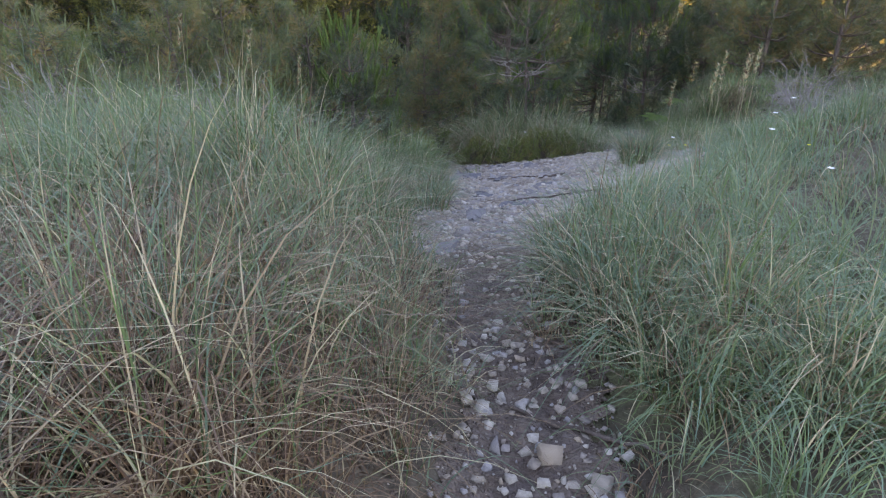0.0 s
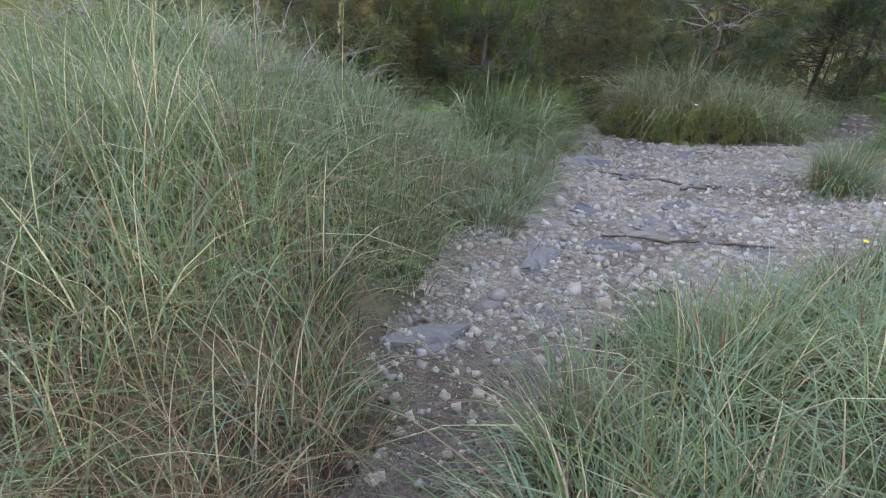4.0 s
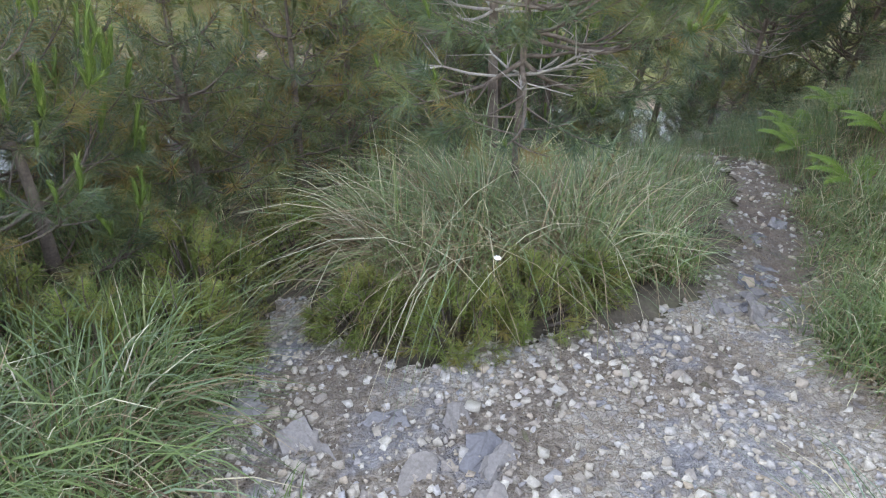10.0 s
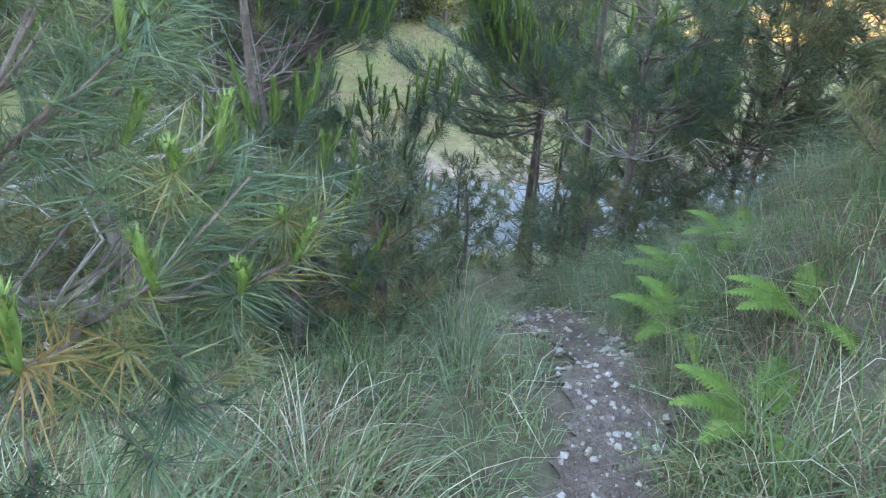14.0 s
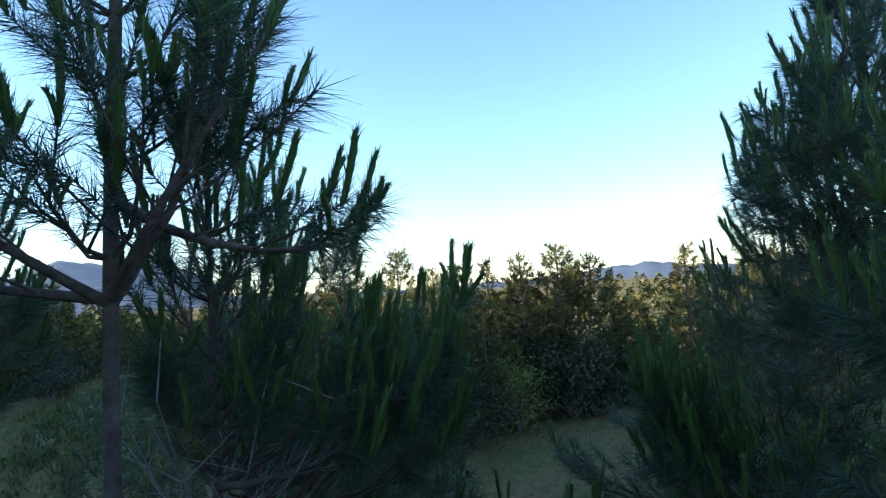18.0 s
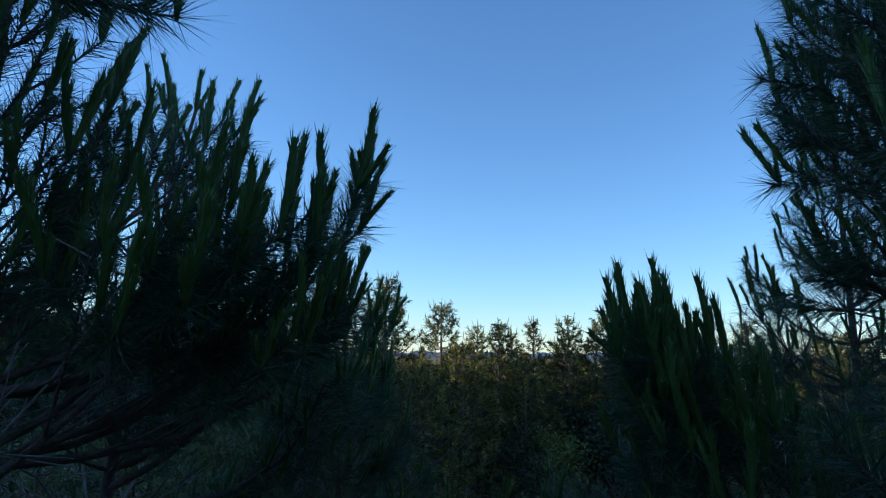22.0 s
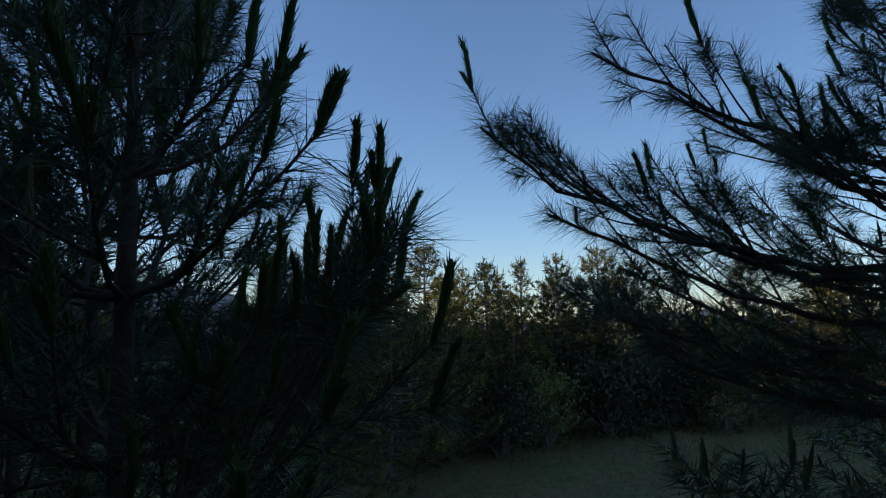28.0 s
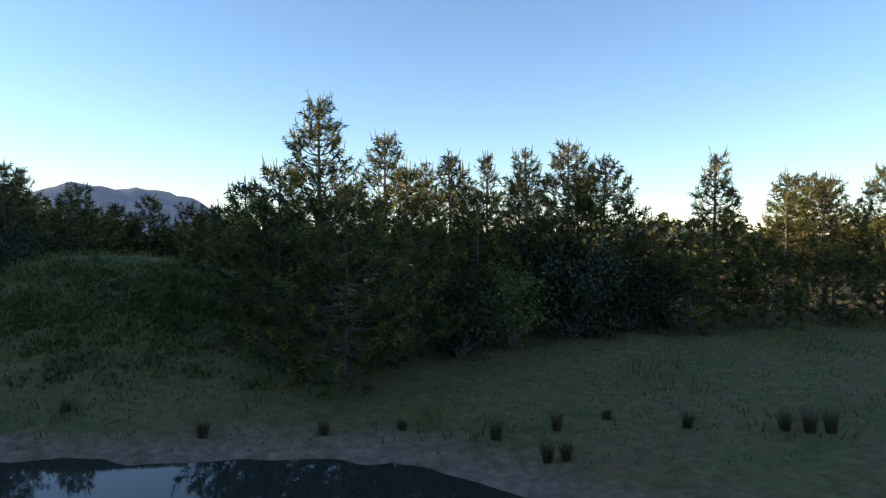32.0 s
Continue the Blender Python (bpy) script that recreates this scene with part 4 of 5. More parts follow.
for k, (x, y, top, s, label, first, power) in enumerate([
        (0.2, 49.6, 4.3, 3.6, TALL, 0.2, 1.3), (3.6, 54.0, 3.1, 2.6, TALL, 0.2, 1.6), (7.5, 53.6, 2.0, 1.9, TALL, 0.2, 1.2), (6.2, 57.0, 1.7, 1.9, TALL, 0.2, 1.2), (10.2, 55.5, 2.0, 1.7, TALL, 0.2, 1.2),
        (12.4, 54.0, 2.3, 2.4, TALL, 0.2, 1.4), (15.4, 55.2, 2.7, 2.6, TALL, 0.3, 2.6), (18.0, 55.8, 1.6, 2.8, TALL, 0.3, 2.6), (20.6, 58.0, -2.2, 1.8, DARK, 0.1, 1.2), (25.4, 56.0, 2.2, 2.7, TALL, 0.15, 1.3),
        (32.5, 60.0, 1.4, 2.4, TALL, 0.3, 1.5), (36.5, 62.0, 1.3, 3.4, TALL, 0.25, 2.2), (40.5, 61.0, 1.9, 3.4, TALL, 0.25, 2.2), (45.5, 63.0, 2.4, 3.6, TALL, 0.2, 2.2), (37.5, 66.0, 1.8, 3.4, TALL, 0.2, 2.2),
        (29.0, 62.0, -1.6, 2.6, DARK, 0.1, 1.3), (2.5, 42.6, -1.0, 4.0, DARK, 0.03, 1.6), (-1.2, 46.5, 0.2, 3.2, DARK, 0.05, 1.6), (5.2, 46.5, 0.2, 3.0, DARK, 0.05, 1.6), (-4.2, 51.0, -0.4, 2.6, DARK, 0.08, 1.5),
        (-7.0, 55.0, -1.6, 2.3, DARK, 0.08, 1.4), (22.5, 53.0, -3.0, 2.4, DARK, 0.05, 1.4), (28.0, 54.5, -3.4, 2.4, DARK, 0.05, 1.4), (9.0, 50.0, -0.8, 2.6, DARK, 0.05, 1.5), (34.0, 57.0, -4.0, 2.6, DARK, 0.05, 1.5),
        (39.0, 57.5, -4.2, 2.6, DARK, 0.05, 1.5), (12.5, 58.0, 0.8, 2.4, DARK, 0.1, 1.5), (22.5, 60.0, -1.8, 2.4, DARK, 0.1, 1.5), (-23.5, 60.0, 1.8, 3.0, DARK, 0.06, 1.6), (-26.5, 61.0, 2.3, 3.0, DARK, 0.06, 1.6), (-29.5, 62.0, 2.6, 3.2, DARK, 0.06, 1.8), (-32.5, 63.0, 3.0, 3.2, DARK, 0.06, 1.8), (-20.0, 63.0, 0.4, 2.8, DARK, 0.06, 1.6), (8.6, 56.0, 1.2, 2.2, DARK, 0.1, 1.4), (17.0, 59.0, 1.0, 2.6, DARK, 0.1, 1.4),
        (-35.0, 61.5, 3.9, 3.0, DARK, 0.05, 1.7), (-37.5, 60.5, 5.0, 3.4, DARK, 0.05, 1.8), (-40.5, 63.5, 5.6, 3.6, DARK, 0.05, 1.8), (-36.5, 67.5, 4.6, 3.2, DARK, 0.05, 1.6), (-31.0, 57.0, 0.4, 2.8, DARK, 0.05, 1.6), (-35.0, 56.5, 1.4, 3.0, DARK, 0.05, 1.6)]):
    far_pine(k + 1, x, y, top, s, label, first, power=power)
for k in range(18):
    r = random.Random(k)
    x = -46 + k * 2.5 + r.uniform(-1, 1)
    far_pine(40 + k, x, 70 + r.uniform(-5, 8) + abs(x + 20) * 0.2, (-0.6 + r.uniform(-1.2, 1.0)) + (3.4 if x < -32 else 0), 2.8, DARK, first=0.06)


def far_woods():
    """The woods that close the valley behind the meadow: uneven crowns of needle clumps, far off."""
    rng = np.random.default_rng(77)
    n = 420
    a, d = np.radians(rng.uniform(-60, 66, n)), rng.uniform(62, 190, n)
    x, y = 6 + d * np.sin(a), 10 + d * np.cos(a)
    ok = (y > 58) | (np.abs(a) > 0.9)
    x, y, d = x[ok], y[ok], d[ok]
    z = land(x, y)
    h = rng.uniform(3.5, 7.0, len(x)) * (1 + 0.2 * (x > 28))
    verts, tints = [], []
    for cx, cy, cz, ch in zip(x, y, z, h):
        m = 150
        s = rng.random(m) ** 0.8
        r = ch * 0.38 * (1 - s ** 1.6) * rng.uniform(0.5, 1.1, m) + 0.15
        b = rng.random(m) * 6.283
        c = np.stack([cx + r * np.cos(b), cy + r * np.sin(b), cz + 0.2 + s * ch], 1)
        d1, d2 = unit(rng.normal(size=(m, 3)) * [1, 1, 0.6]), rng.normal(size=(m, 3))
        d2 = unit(np.cross(d1, d2))
        q = rng.uniform(0.3, 0.65, (m, 1))
        verts.append(np.stack([c - d1 * q, c + d2 * q * 0.35, c + d1 * q, c - d2 * q * 0.35], 1).reshape(-1, 3))
        tints.append(np.repeat(np.clip(rng.normal(0.4, 0.25, m), 0, 1), 4))
    v = np.concatenate(verts)
    tagged(put("far_woods", mesh_of("far_woods", v, np.arange(len(v)).reshape(-1, 4), np.concatenate(tints)), FARNEEDLE), "dark mixed woods closing the valley behind the meadow", "woods", kind="stuff")


far_woods()


def leaf_shrub(seed, x, y, width, height, label, mat=BROAD, leaves=2600, leaf=0.16):
    """A rounded uneven shrub: stems under clumps of small leaves."""
    rng = np.random.default_rng(seed)
    root = thing("shrub", standing(x, y), label, "shrub", "shrubs beyond the pond")
    pile = Pile()
    cl = rng.normal(size=(26, 3))
    cl = unit(cl) * rng.uniform(0.45, 1.0, (26, 1)) * [width / 2, width / 2, height * 0.48] + [0, 0, height * 0.52]
    for c in cl:
        s = np.linspace(0, 1, 5)[:, None]
        v, f = tube(np.array([0, 0, -0.1]) + (c - [0, 0, -0.1]) * s * [1, 1, 1] + rng.normal(0, 0.06, (5, 3)), np.linspace(0.05, 0.012, 5) * width / 4, 4)
        pile.add(v, f)
    put("stem_frame", pile.mesh("stem_frame", True), TWIGS, root)
    c = cl[rng.integers(0, len(cl), leaves)] + rng.normal(0, width * 0.1, (leaves, 3))
    c[:, 2] = np.maximum(c[:, 2], 0.1)
    d, u = unit(rng.normal(size=(leaves, 3)) + [0, 0, 0.3]), rng.normal(size=(leaves, 3))
    u = unit(np.cross(d, u))
    w, ln = leaf * 0.5, leaf * rng.uniform(0.7, 1.4, (leaves, 1))
    v = np.stack([c, c + d * ln * 0.5 + u * w, c + d * ln, c + d * ln * 0.5 - u * w], 1).reshape(-1, 3)
    put("foliage", mesh_of("foliage", v, np.arange(leaves * 4).reshape(-1, 4), np.repeat(np.clip(rng.normal(0.45, 0.25, leaves), 0, 1), 4)), mat, root)
    return root


leaf_shrub(1, 15.0, 51.5, 6.0, 6.2, "round dark green broadleaf tree under the pines", leaves=6500, leaf=0.22)
leaf_shrub(2, 11.0, 49.5, 4.5, 4.5, "brown-green bramble thicket below the pines", SCRUB, 3500, 0.16)
leaf_shrub(3, 18.8, 53.5, 4.0, 3.6, "brown-green bramble thicket below the pines", BROAD, 3000, 0.16)
leaf_shrub(4, 8.0, 47.0, 4.5, 4.0, "dark thicket below the pines", BROAD, 3500, 0.16)
leaf_shrub(5, -3.0, 54.0, 4.0, 3.2, "low dark shrub on the grassy mound", BROAD, 2600, 0.16)
leaf_shrub(6, -22.0, 58.0, 5.0, 3.0, "low dark shrub on the grassy mound", BROAD, 2600, 0.18)
leaf_shrub(9, -27.5, 56.5, 5.5, 3.0, "low dark shrub on the grassy mound", BROAD, 2600, 0.18)
leaf_shrub(10, -32.5, 54.5, 6.0, 3.2, "low dark shrub on the grassy mound", BROAD, 2600, 0.18)
leaf_shrub(11, -20.2, 53.0, 3.2, 1.9, "low dark shrub on the grassy mound", BROAD, 1800, 0.16)
leaf_shrub(7, 13.5, 54.5, 5.0, 7.0, "dark thicket below the pines", BROAD, 3500, 0.2)
leaf_shrub(8, 20.5, 55.0, 5.0, 4.5, "dark thicket below the pines", BROAD, 3500, 0.2)


def far_grass():
    """Short meadow grass, bracken-like cover on the mound, on the far side of the pond and the slope down to it."""
    rng = np.random.default_rng(5)
    n = 42000
    x, y = rng.uniform(-34, 46, n), 33 + rng.power(1.3, n) * 32
    m = rng.random(42000) < 0.25
    x[m], y[m] = rng.uniform(-12, 26, m.sum()), rng.uniform(12.5, 22, m.sum())
    z = land(x, y)
    ok = (z > WATER_Z + 0.05) & ((z > WATER_Z + 0.32) | (rng.random(len(z)) < 0.25))
    x, y, z = x[ok], y[ok], z[ok]
    n = len(x)
    tall = 0.16 + 0.3 * smooth((bumps(x, y, 2.2, 7) - 0.1) * 2) + 0.25 * (np.hypot((x + 12) / 9, (y - 50) / 7) < 1)
    lean = rng.normal(0, 0.45, (n, 2))
    v, f = blades(rng, np.stack([x, y, z - 0.03], 1), tall * rng.uniform(0.6, 1.4, n), lean, rng.uniform(0.03, 0.08, n), 2)
    t = np.clip(0.42 + 0.3 * bumps(x, y, 3.1, 9) + rng.normal(0, 0.2, n), 0, 1)
    ob = put("meadow_grass", mesh_of("meadow_grass", v, f, np.repeat(t, 6)), MEADOW)
    tagged(ob, "rough green and straw meadow grass round the pond", "grass", kind="stuff")


far_grass()


def bare_earth(x, y, width, length, turn):
    """A worn, stony patch with an uneven edge on the flank of the mound."""
    rng = np.random.default_rng(31)
    rings, n = np.linspace(0.12, 1, 7), 28
    a = np.arange(n) * 6.283 / n
    edge = 1 + 0.22 * np.sin(3 * a + 1) + 0.12 * np.sin(7 * a) + rng.normal(0, 0.05, n)
    u, w = np.outer(rings, np.cos(a) * edge * width / 2), np.outer(rings, np.sin(a) * edge * length / 2)
    gx, gy = (x + u * math.cos(turn) - w * math.sin(turn)).ravel(), (y + u * math.sin(turn) + w * math.cos(turn)).ravel()
    gz = land(gx, gy) + np.repeat(0.1 - 0.2 * rings ** 3, n) + rng.normal(0, 0.025, len(gx))
    f = [(i * n + j, i * n + (j + 1) % n, (i + 1) * n + (j + 1) % n, (i + 1) * n + j) for i in range(6) for j in range(n)]
    v = np.concatenate([np.stack([gx, gy, gz], 1), [[x, y, land1(x, y) + 0.1]]])
    me = bpy.data.meshes.new("bare_earth")
    me.from_pydata(v.tolist(), [], f + [(j, (j + 1) % n, len(v) - 1) for j in range(n)])
    tagged(put("bare_earth", me, BARE), "pale worn stony earth on the flank of the mound", "ground", kind="structure")


bare_earth(-17.7, 47.3, 1.7, 4.4, 0.55)
bare_earth(-20.5, 45.2, 3.0, 1.2, -0.1)


def bracken():
    """Low bracken over the sides of the mound, far off."""
    rng = np.random.default_rng(15)
    n = 9000
    c = np.stack([rng.normal(-11, 4.5, 260), rng.normal(48, 3.0, 260)], 1)
    k = rng.integers(0, len(c), n)
    x, y = c[k, 0] + rng.normal(0, 0.45, n), c[k, 1] + rng.normal(0, 0.45, n)
    z = land(x, y)
    ok = (z > WATER_Z + 0.7) & (y > 41)
    x, y, z, k = x[ok], y[ok], z[ok], k[ok]
    n = len(x)
    a = rng.random(n) * 6.283
    lean = np.stack([np.cos(a), np.sin(a)], 1) * rng.uniform(0.4, 1.1, (n, 1))
    v, f = blades(rng, np.stack([x, y, z - 0.03], 1), rng.uniform(0.3, 0.65, n), lean, rng.uniform(0.08, 0.16, n), 2, 1.2)
    t = np.clip(0.4 + 0.25 * rng.normal(size=260)[k] + rng.normal(0, 0.15, n), 0, 1)
    tagged(put("bracken", mesh_of("bracken", v, f, np.repeat(t, 6)), BRACKEN), "green bracken covering the mound beyond the pond", "bracken", kind="stuff")


bracken()


def rushes(seed, x, y, height, group="rush tufts at the pond edge"):
    rng = np.random.default_rng(seed)
    n = 130
    a, r = rng.random(n) * 6.283, rng.random(n) ** 0.7 * 0.16
    root = np.stack([np.cos(a) * r, np.sin(a) * r, np.full(n, -0.05)], 1)
    lean = np.stack([np.cos(a), np.sin(a)], 1) * rng.uniform(0.05, 0.45, (n, 1)) + rng.normal(0, 0.08, (n, 2))
    v, f = blades(rng, root, height * rng.uniform(0.6, 1.1, n), lean, np.full(n, 0.022), 3)
    ob = put("rush_tuft", mesh_of("rush_tuft", v, f, np.repeat(np.clip(rng.normal(0.5, 0.25, n), 0, 1), 8)), RUSH, at=standing(x, y))
    tagged(ob, "brown-green tuft of rushes on the muddy pond bank", "rushes", group)


for k, (x, y, h) in enumerate([(8.7, 36.2, 0.9), (11.0, 36.9, 0.85), (10.2, 34.4, 1.0), (10.8, 34.3, 0.8), (19.3, 35.0, 1.1), (18.6, 35.3, 0.9), (19.9, 34.8, 1.0), (-2.0, 37.3, 0.9), (2.4, 37.4, 0.7), (15.5, 36.0, 0.7),
                               (-8.0, 39.2, 0.7), (22.5, 33.5, 0.9), (13.0, 37.5, 0.5), (5.3, 37.8, 0.5)]):
    rushes(k, x, y, h)


# ---- path side: grass, scrub, ferns ----
def grass_height(x, y):
    h = 0.30 + 0.1 * bumps(x, y, 0.5, 11)
    h = h + 0.24 * smooth((-0.3 - x + 0.15 * y) / 0.7) * smooth((2.6 - y) / 1.2)
    h = h + 0.1 * smooth((-0.9 - x + 0.1 * y) / 0.7) * smooth((2.2 - y) / 1.2)
    h = h + 0.2 * smooth((0.1 - x + 0.12 * y) / 0.6) * smooth((y - 0.9) / 0.8) * smooth((4.4 - y) / 0.7)
    h = h + 0.28 * np.exp(-(((x - 2.9) / 0.8) ** 2 + ((y - 6.15) / 0.5) ** 2))
    h = h + 0.17 * np.exp(-(((x - 1.2) / 0.8) ** 2 + ((y - 0.7) / 0.9) ** 2))
    h = h + 0.16 * np.exp(-(((x - 0.6) / 0.55) ** 2 + ((y - 5.1) / 0.6) ** 2))
    return h * (0.55 + 0.45 * smooth(off_track(x, y) / 0.3))


def grass(name, seed, n_tufts, xr, yr, label, per=(26, 46), keep=None, wide=0.0048, up=1.0, dry=0.0, mat=GRASS, hue=0.33, rough=0.34, segs=2, green=0.0):
    rng = np.random.default_rng(seed)
    x, y = rng.uniform(*xr, n_tufts), rng.uniform(*yr, n_tufts)
    greener = smooth((y - 0.1) / 1.1) * green
    ok = off_track(x, y) > 0.02
    if keep is not None:
        ok &= keep(x, y)
    x, y, greener = x[ok], y[ok], greener[ok]
    k = rng.integers(per[0], per[1], len(x))
    idx = np.repeat(np.arange(len(x)), k)
    n = len(idx)
    a, r = rng.random(n) * 6.283, rng.random(n) ** 0.6 * 0.11
    gx, gy = x[idx] + np.cos(a) * r, y[idx] + np.sin(a) * r
    # blades fall outward from the tuft, downhill, and over the path's edge
    flow = np.stack([0.25 * bumps(x, y, 0.9, 21), 0.12 + 0.25 * bumps(x, y, 0.8, 22)], 1)[idx]
    lean = np.stack([np.cos(a), np.sin(a)], 1) * (rng.uniform(0.2, 1.15, (n, 1)) * (r / 0.11 * 0.7 + 0.3)[:, None]) + flow * 1.3 + rng.normal(0, rough, (n, 2))
    h = grass_height(gx, gy) * rng.uniform(0.5, 1.25, n) * (1 + 0.3 * rng.normal(size=len(x)))[idx].clip(0.6, 1.35) * up
    pick = rng.random(n)
    dead = dry - 0.4 * greener[idx] + 0.3 * np.clip(bumps(x, y, 0.33, 41) + 0.25 * rng.normal(size=len(x)), -0.6, 1)[idx]
    litter, straw = pick < 0.3 + dead, pick > 0.95 - 0.1 * dry + 0.035 * greener[idx]
    h = np.where(litter, h * rng.uniform(0.4, 1.0, n), h)
    lean = np.where(litter[:, None], lean * 1.5 + rng.normal(0, 0.5, (n, 2)), lean)
    far = np.linalg.norm(lean, axis=1, keepdims=True)
    lean = lean * np.minimum(1, 1.15 / (far + 1e-6))
    v, f = blades(rng, np.stack([gx, gy, land(gx, gy) - 0.02], 1), h, lean, wide * rng.uniform(0.5, 1.25, n), segs, 1.45)
    t = np.clip(hue - 0.17 * greener[idx] + 0.16 * bumps(x, y, 0.55, 31)[idx] + 0.07 * rng.normal(size=len(x))[idx] + rng.normal(0, 0.15, n), 0, 0.58)
    t = np.where(litter, rng.uniform(0.76, 1.0, n) ** 0.8, np.where(straw, rng.uniform(0.62, 0.78, n), t))
    ob = put(name, mesh_of(name, v, f, np.repeat(t, 2 * segs + 2)), mat)
    tagged(ob, label, "grass", kind="stuff")


grass("tussock_grass", 1, 1650, (-3.6, 0.6), (-1.3, 3.6), "tall blue-green and straw tussock grass on the bank", per=(28, 50), keep=lambda x, y: (x < 0.3 * y + 0.1) & (np.hypot(x + 1.1, y + 1.7) > 0.85), dry=0.42, wide=0.0052, rough=0.42, segs=6, hue=0.36, green=1.0)
grass("mound_grass", 2, 950, (-0.2, 5.6), (-1.2, 3.4), "thick blue-green grass on the low mound by the path", keep=lambda x, y: x > 0.35 * y - 0.05, per=(28, 46), wide=0.0062, dry=-0.15, hue=0.4, segs=5)
grass("slope_grass", 3, 1400, (-4.0, 2.6), (3.4, 8.5), "rough green grass under young pines", per=(22, 38), dry=-0.05, up=1.25, hue=0.2, wide=0.008, rough=0.4, mat=LUSH, segs=4, keep=lambda x, y: (x < 1.75 - 0.3 * np.abs(y - 6.2) + 0.2 * (y > 6.6)) & ~((x > -0.3) & (x < 0.7) & (y > 4.15) & (y < 4.5)) & (np.hypot(x + 0.15, y - 5.25) > 0.35))
grass("tuft_grass", 4, 420, (2.1, 3.9), (5.3, 7.0), "tall pale tussock grass round a low pine", per=(28, 44), wide=0.008, dry=0.24, up=1.5, hue=0.3, rough=0.5, segs=6, mat=LUSH, keep=lambda x, y: (y > 5.78) & (x > 2.05))
grass("bank_grass", 5, 1700, (3.6, 9.0), (2.6, 9.5), "green and straw grass on the bank above the path", per=(22, 36), hue=0.2, dry=0.02, rough=0.4, wide=0.0065, mat=LUSH, keep=lambda x, y: np.hypot(x - 3.96, y - 5.75) > 0.1)
grass("verge_grass", 9, 420, (3.7, 5.4), (4.2, 6.4), "lush green and rusty grass on the bank above the narrow path", per=(24, 40), hue=0.22, dry=0.1, rough=0.45, wide=0.007, up=1.15, mat=LUSH, segs=3, keep=lambda x, y: x > np.interp(y, [4.2, 5.4, 6.4], [3.5, 4.25, 5.0]))
grass("bank_foot_grass", 6, 900, (3.0, 9.0), (7.0, 13.0), "dark grass on the steep slope under pines", per=(10, 18), keep=lambda x, y: np.abs(x - np.interp(y, [7, 8, 10, 13], [5.0, 5.3, 6.1, 6.1])) > 0.3)
grass("path_bank_grass", 8, 420, (4.6, 8.0), (6.7, 9.4), "grey-green grass on the bank under pines", per=(26, 40), up=1.6, keep=lambda x, y: np.abs(x - np.interp(y, [6.7, 7, 8, 10], [4.5, 5.0, 5.3, 6.0])) > 0.35)
grass("lush_clump", 10, 70, (0.25, 1.15), (4.65, 5.6), "lush yellow-green broad grass at the gravel edge", per=(26, 40), hue=0.26, dry=-0.12, rough=0.35, wide=0.012, up=1.25, mat=LUSH, segs=4)
grass("lone_tuft", 7, 46, (2.5, 3.05), (3.15, 3.75), "pale green grass tuft standing alone in the gravel", per=(40, 60), keep=None)


def lone_tuft(x, y, seed, h, n=420, label="pale green grass tuft standing in the gravel"):
    rng = np.random.default_rng(seed)
    a, r = rng.random(n) * 6.283, rng.random(n) ** 0.6 * 0.17
    root = np.stack([np.cos(a) * r, np.sin(a) * r, np.full(n, -0.02)], 1)
    lean = np.stack([np.cos(a), np.sin(a)], 1) * rng.uniform(0.1, 1.0, (n, 1)) + rng.normal(0, 0.4, (n, 2))
    v, f = blades(rng, root, h * rng.uniform(0.4, 1.3, n), lean, 0.007 * rng.uniform(0.5, 1.2, n), 4, 1.2)
    t = np.where(rng.random(n) < 0.33, rng.uniform(0.65, 1.0, n), np.clip(rng.normal(0.2 if y > 4 else 0.34, 0.13, n), 0, 0.58))
    ob = put("grass_tuft", mesh_of("grass_tuft", v, f, np.repeat(t, 10)), GRASS, at=standing(x, y))
    beside = y < 1.2
    tagged(ob, "blue-green grass tuft drooping over the path" if beside else label, "grass tuft", "grass tufts by the path" if beside else "grass tufts in the gravel")


for k, (x, y, h, n) in enumerate([(0.2, -0.45, 0.36, 420), (0.22, -0.1, 0.42, 480), (0.3, 0.25, 0.42, 480), (0.42, 0.65, 0.42, 480), (0.55, -0.25, 0.4, 420), (0.6, 0.2, 0.42, 420), (0.45, -0.7, 0.34, 380), (0.8, 0.85, 0.42, 420), (0.7, -0.55, 0.36, 360), (2.78, 3.45, 0.42, 700), (2.95, 3.65, 0.4, 500), (0.5, 3.15, 0.3, 350), (0.72, 3.75, 0.3, 350), (0.3, 2.65, 0.28, 300), (0.62, 3.45, 0.24, 200), (0.42, 2.9, 0.2, 160), (0.85, 4.8, 0.38, 420), (1.05, 5.2, 0.36, 380), (1.45, 4.6, 0.1, 90),
                                  (1.85, 1.8, 0.24, 300), (2.3, 1.9, 0.3, 400), (1.6, 1.55, 0.24, 300), (1.75, 1.7, 0.2, 220), (1.4, 1.3, 0.24, 260), (2.1, 1.85, 0.22, 220), (1.2, 5.55, 0.3, 260), (2.05, 5.85, 0.3, 260)]):
    lone_tuft(x, y, 50 + k, h, n)


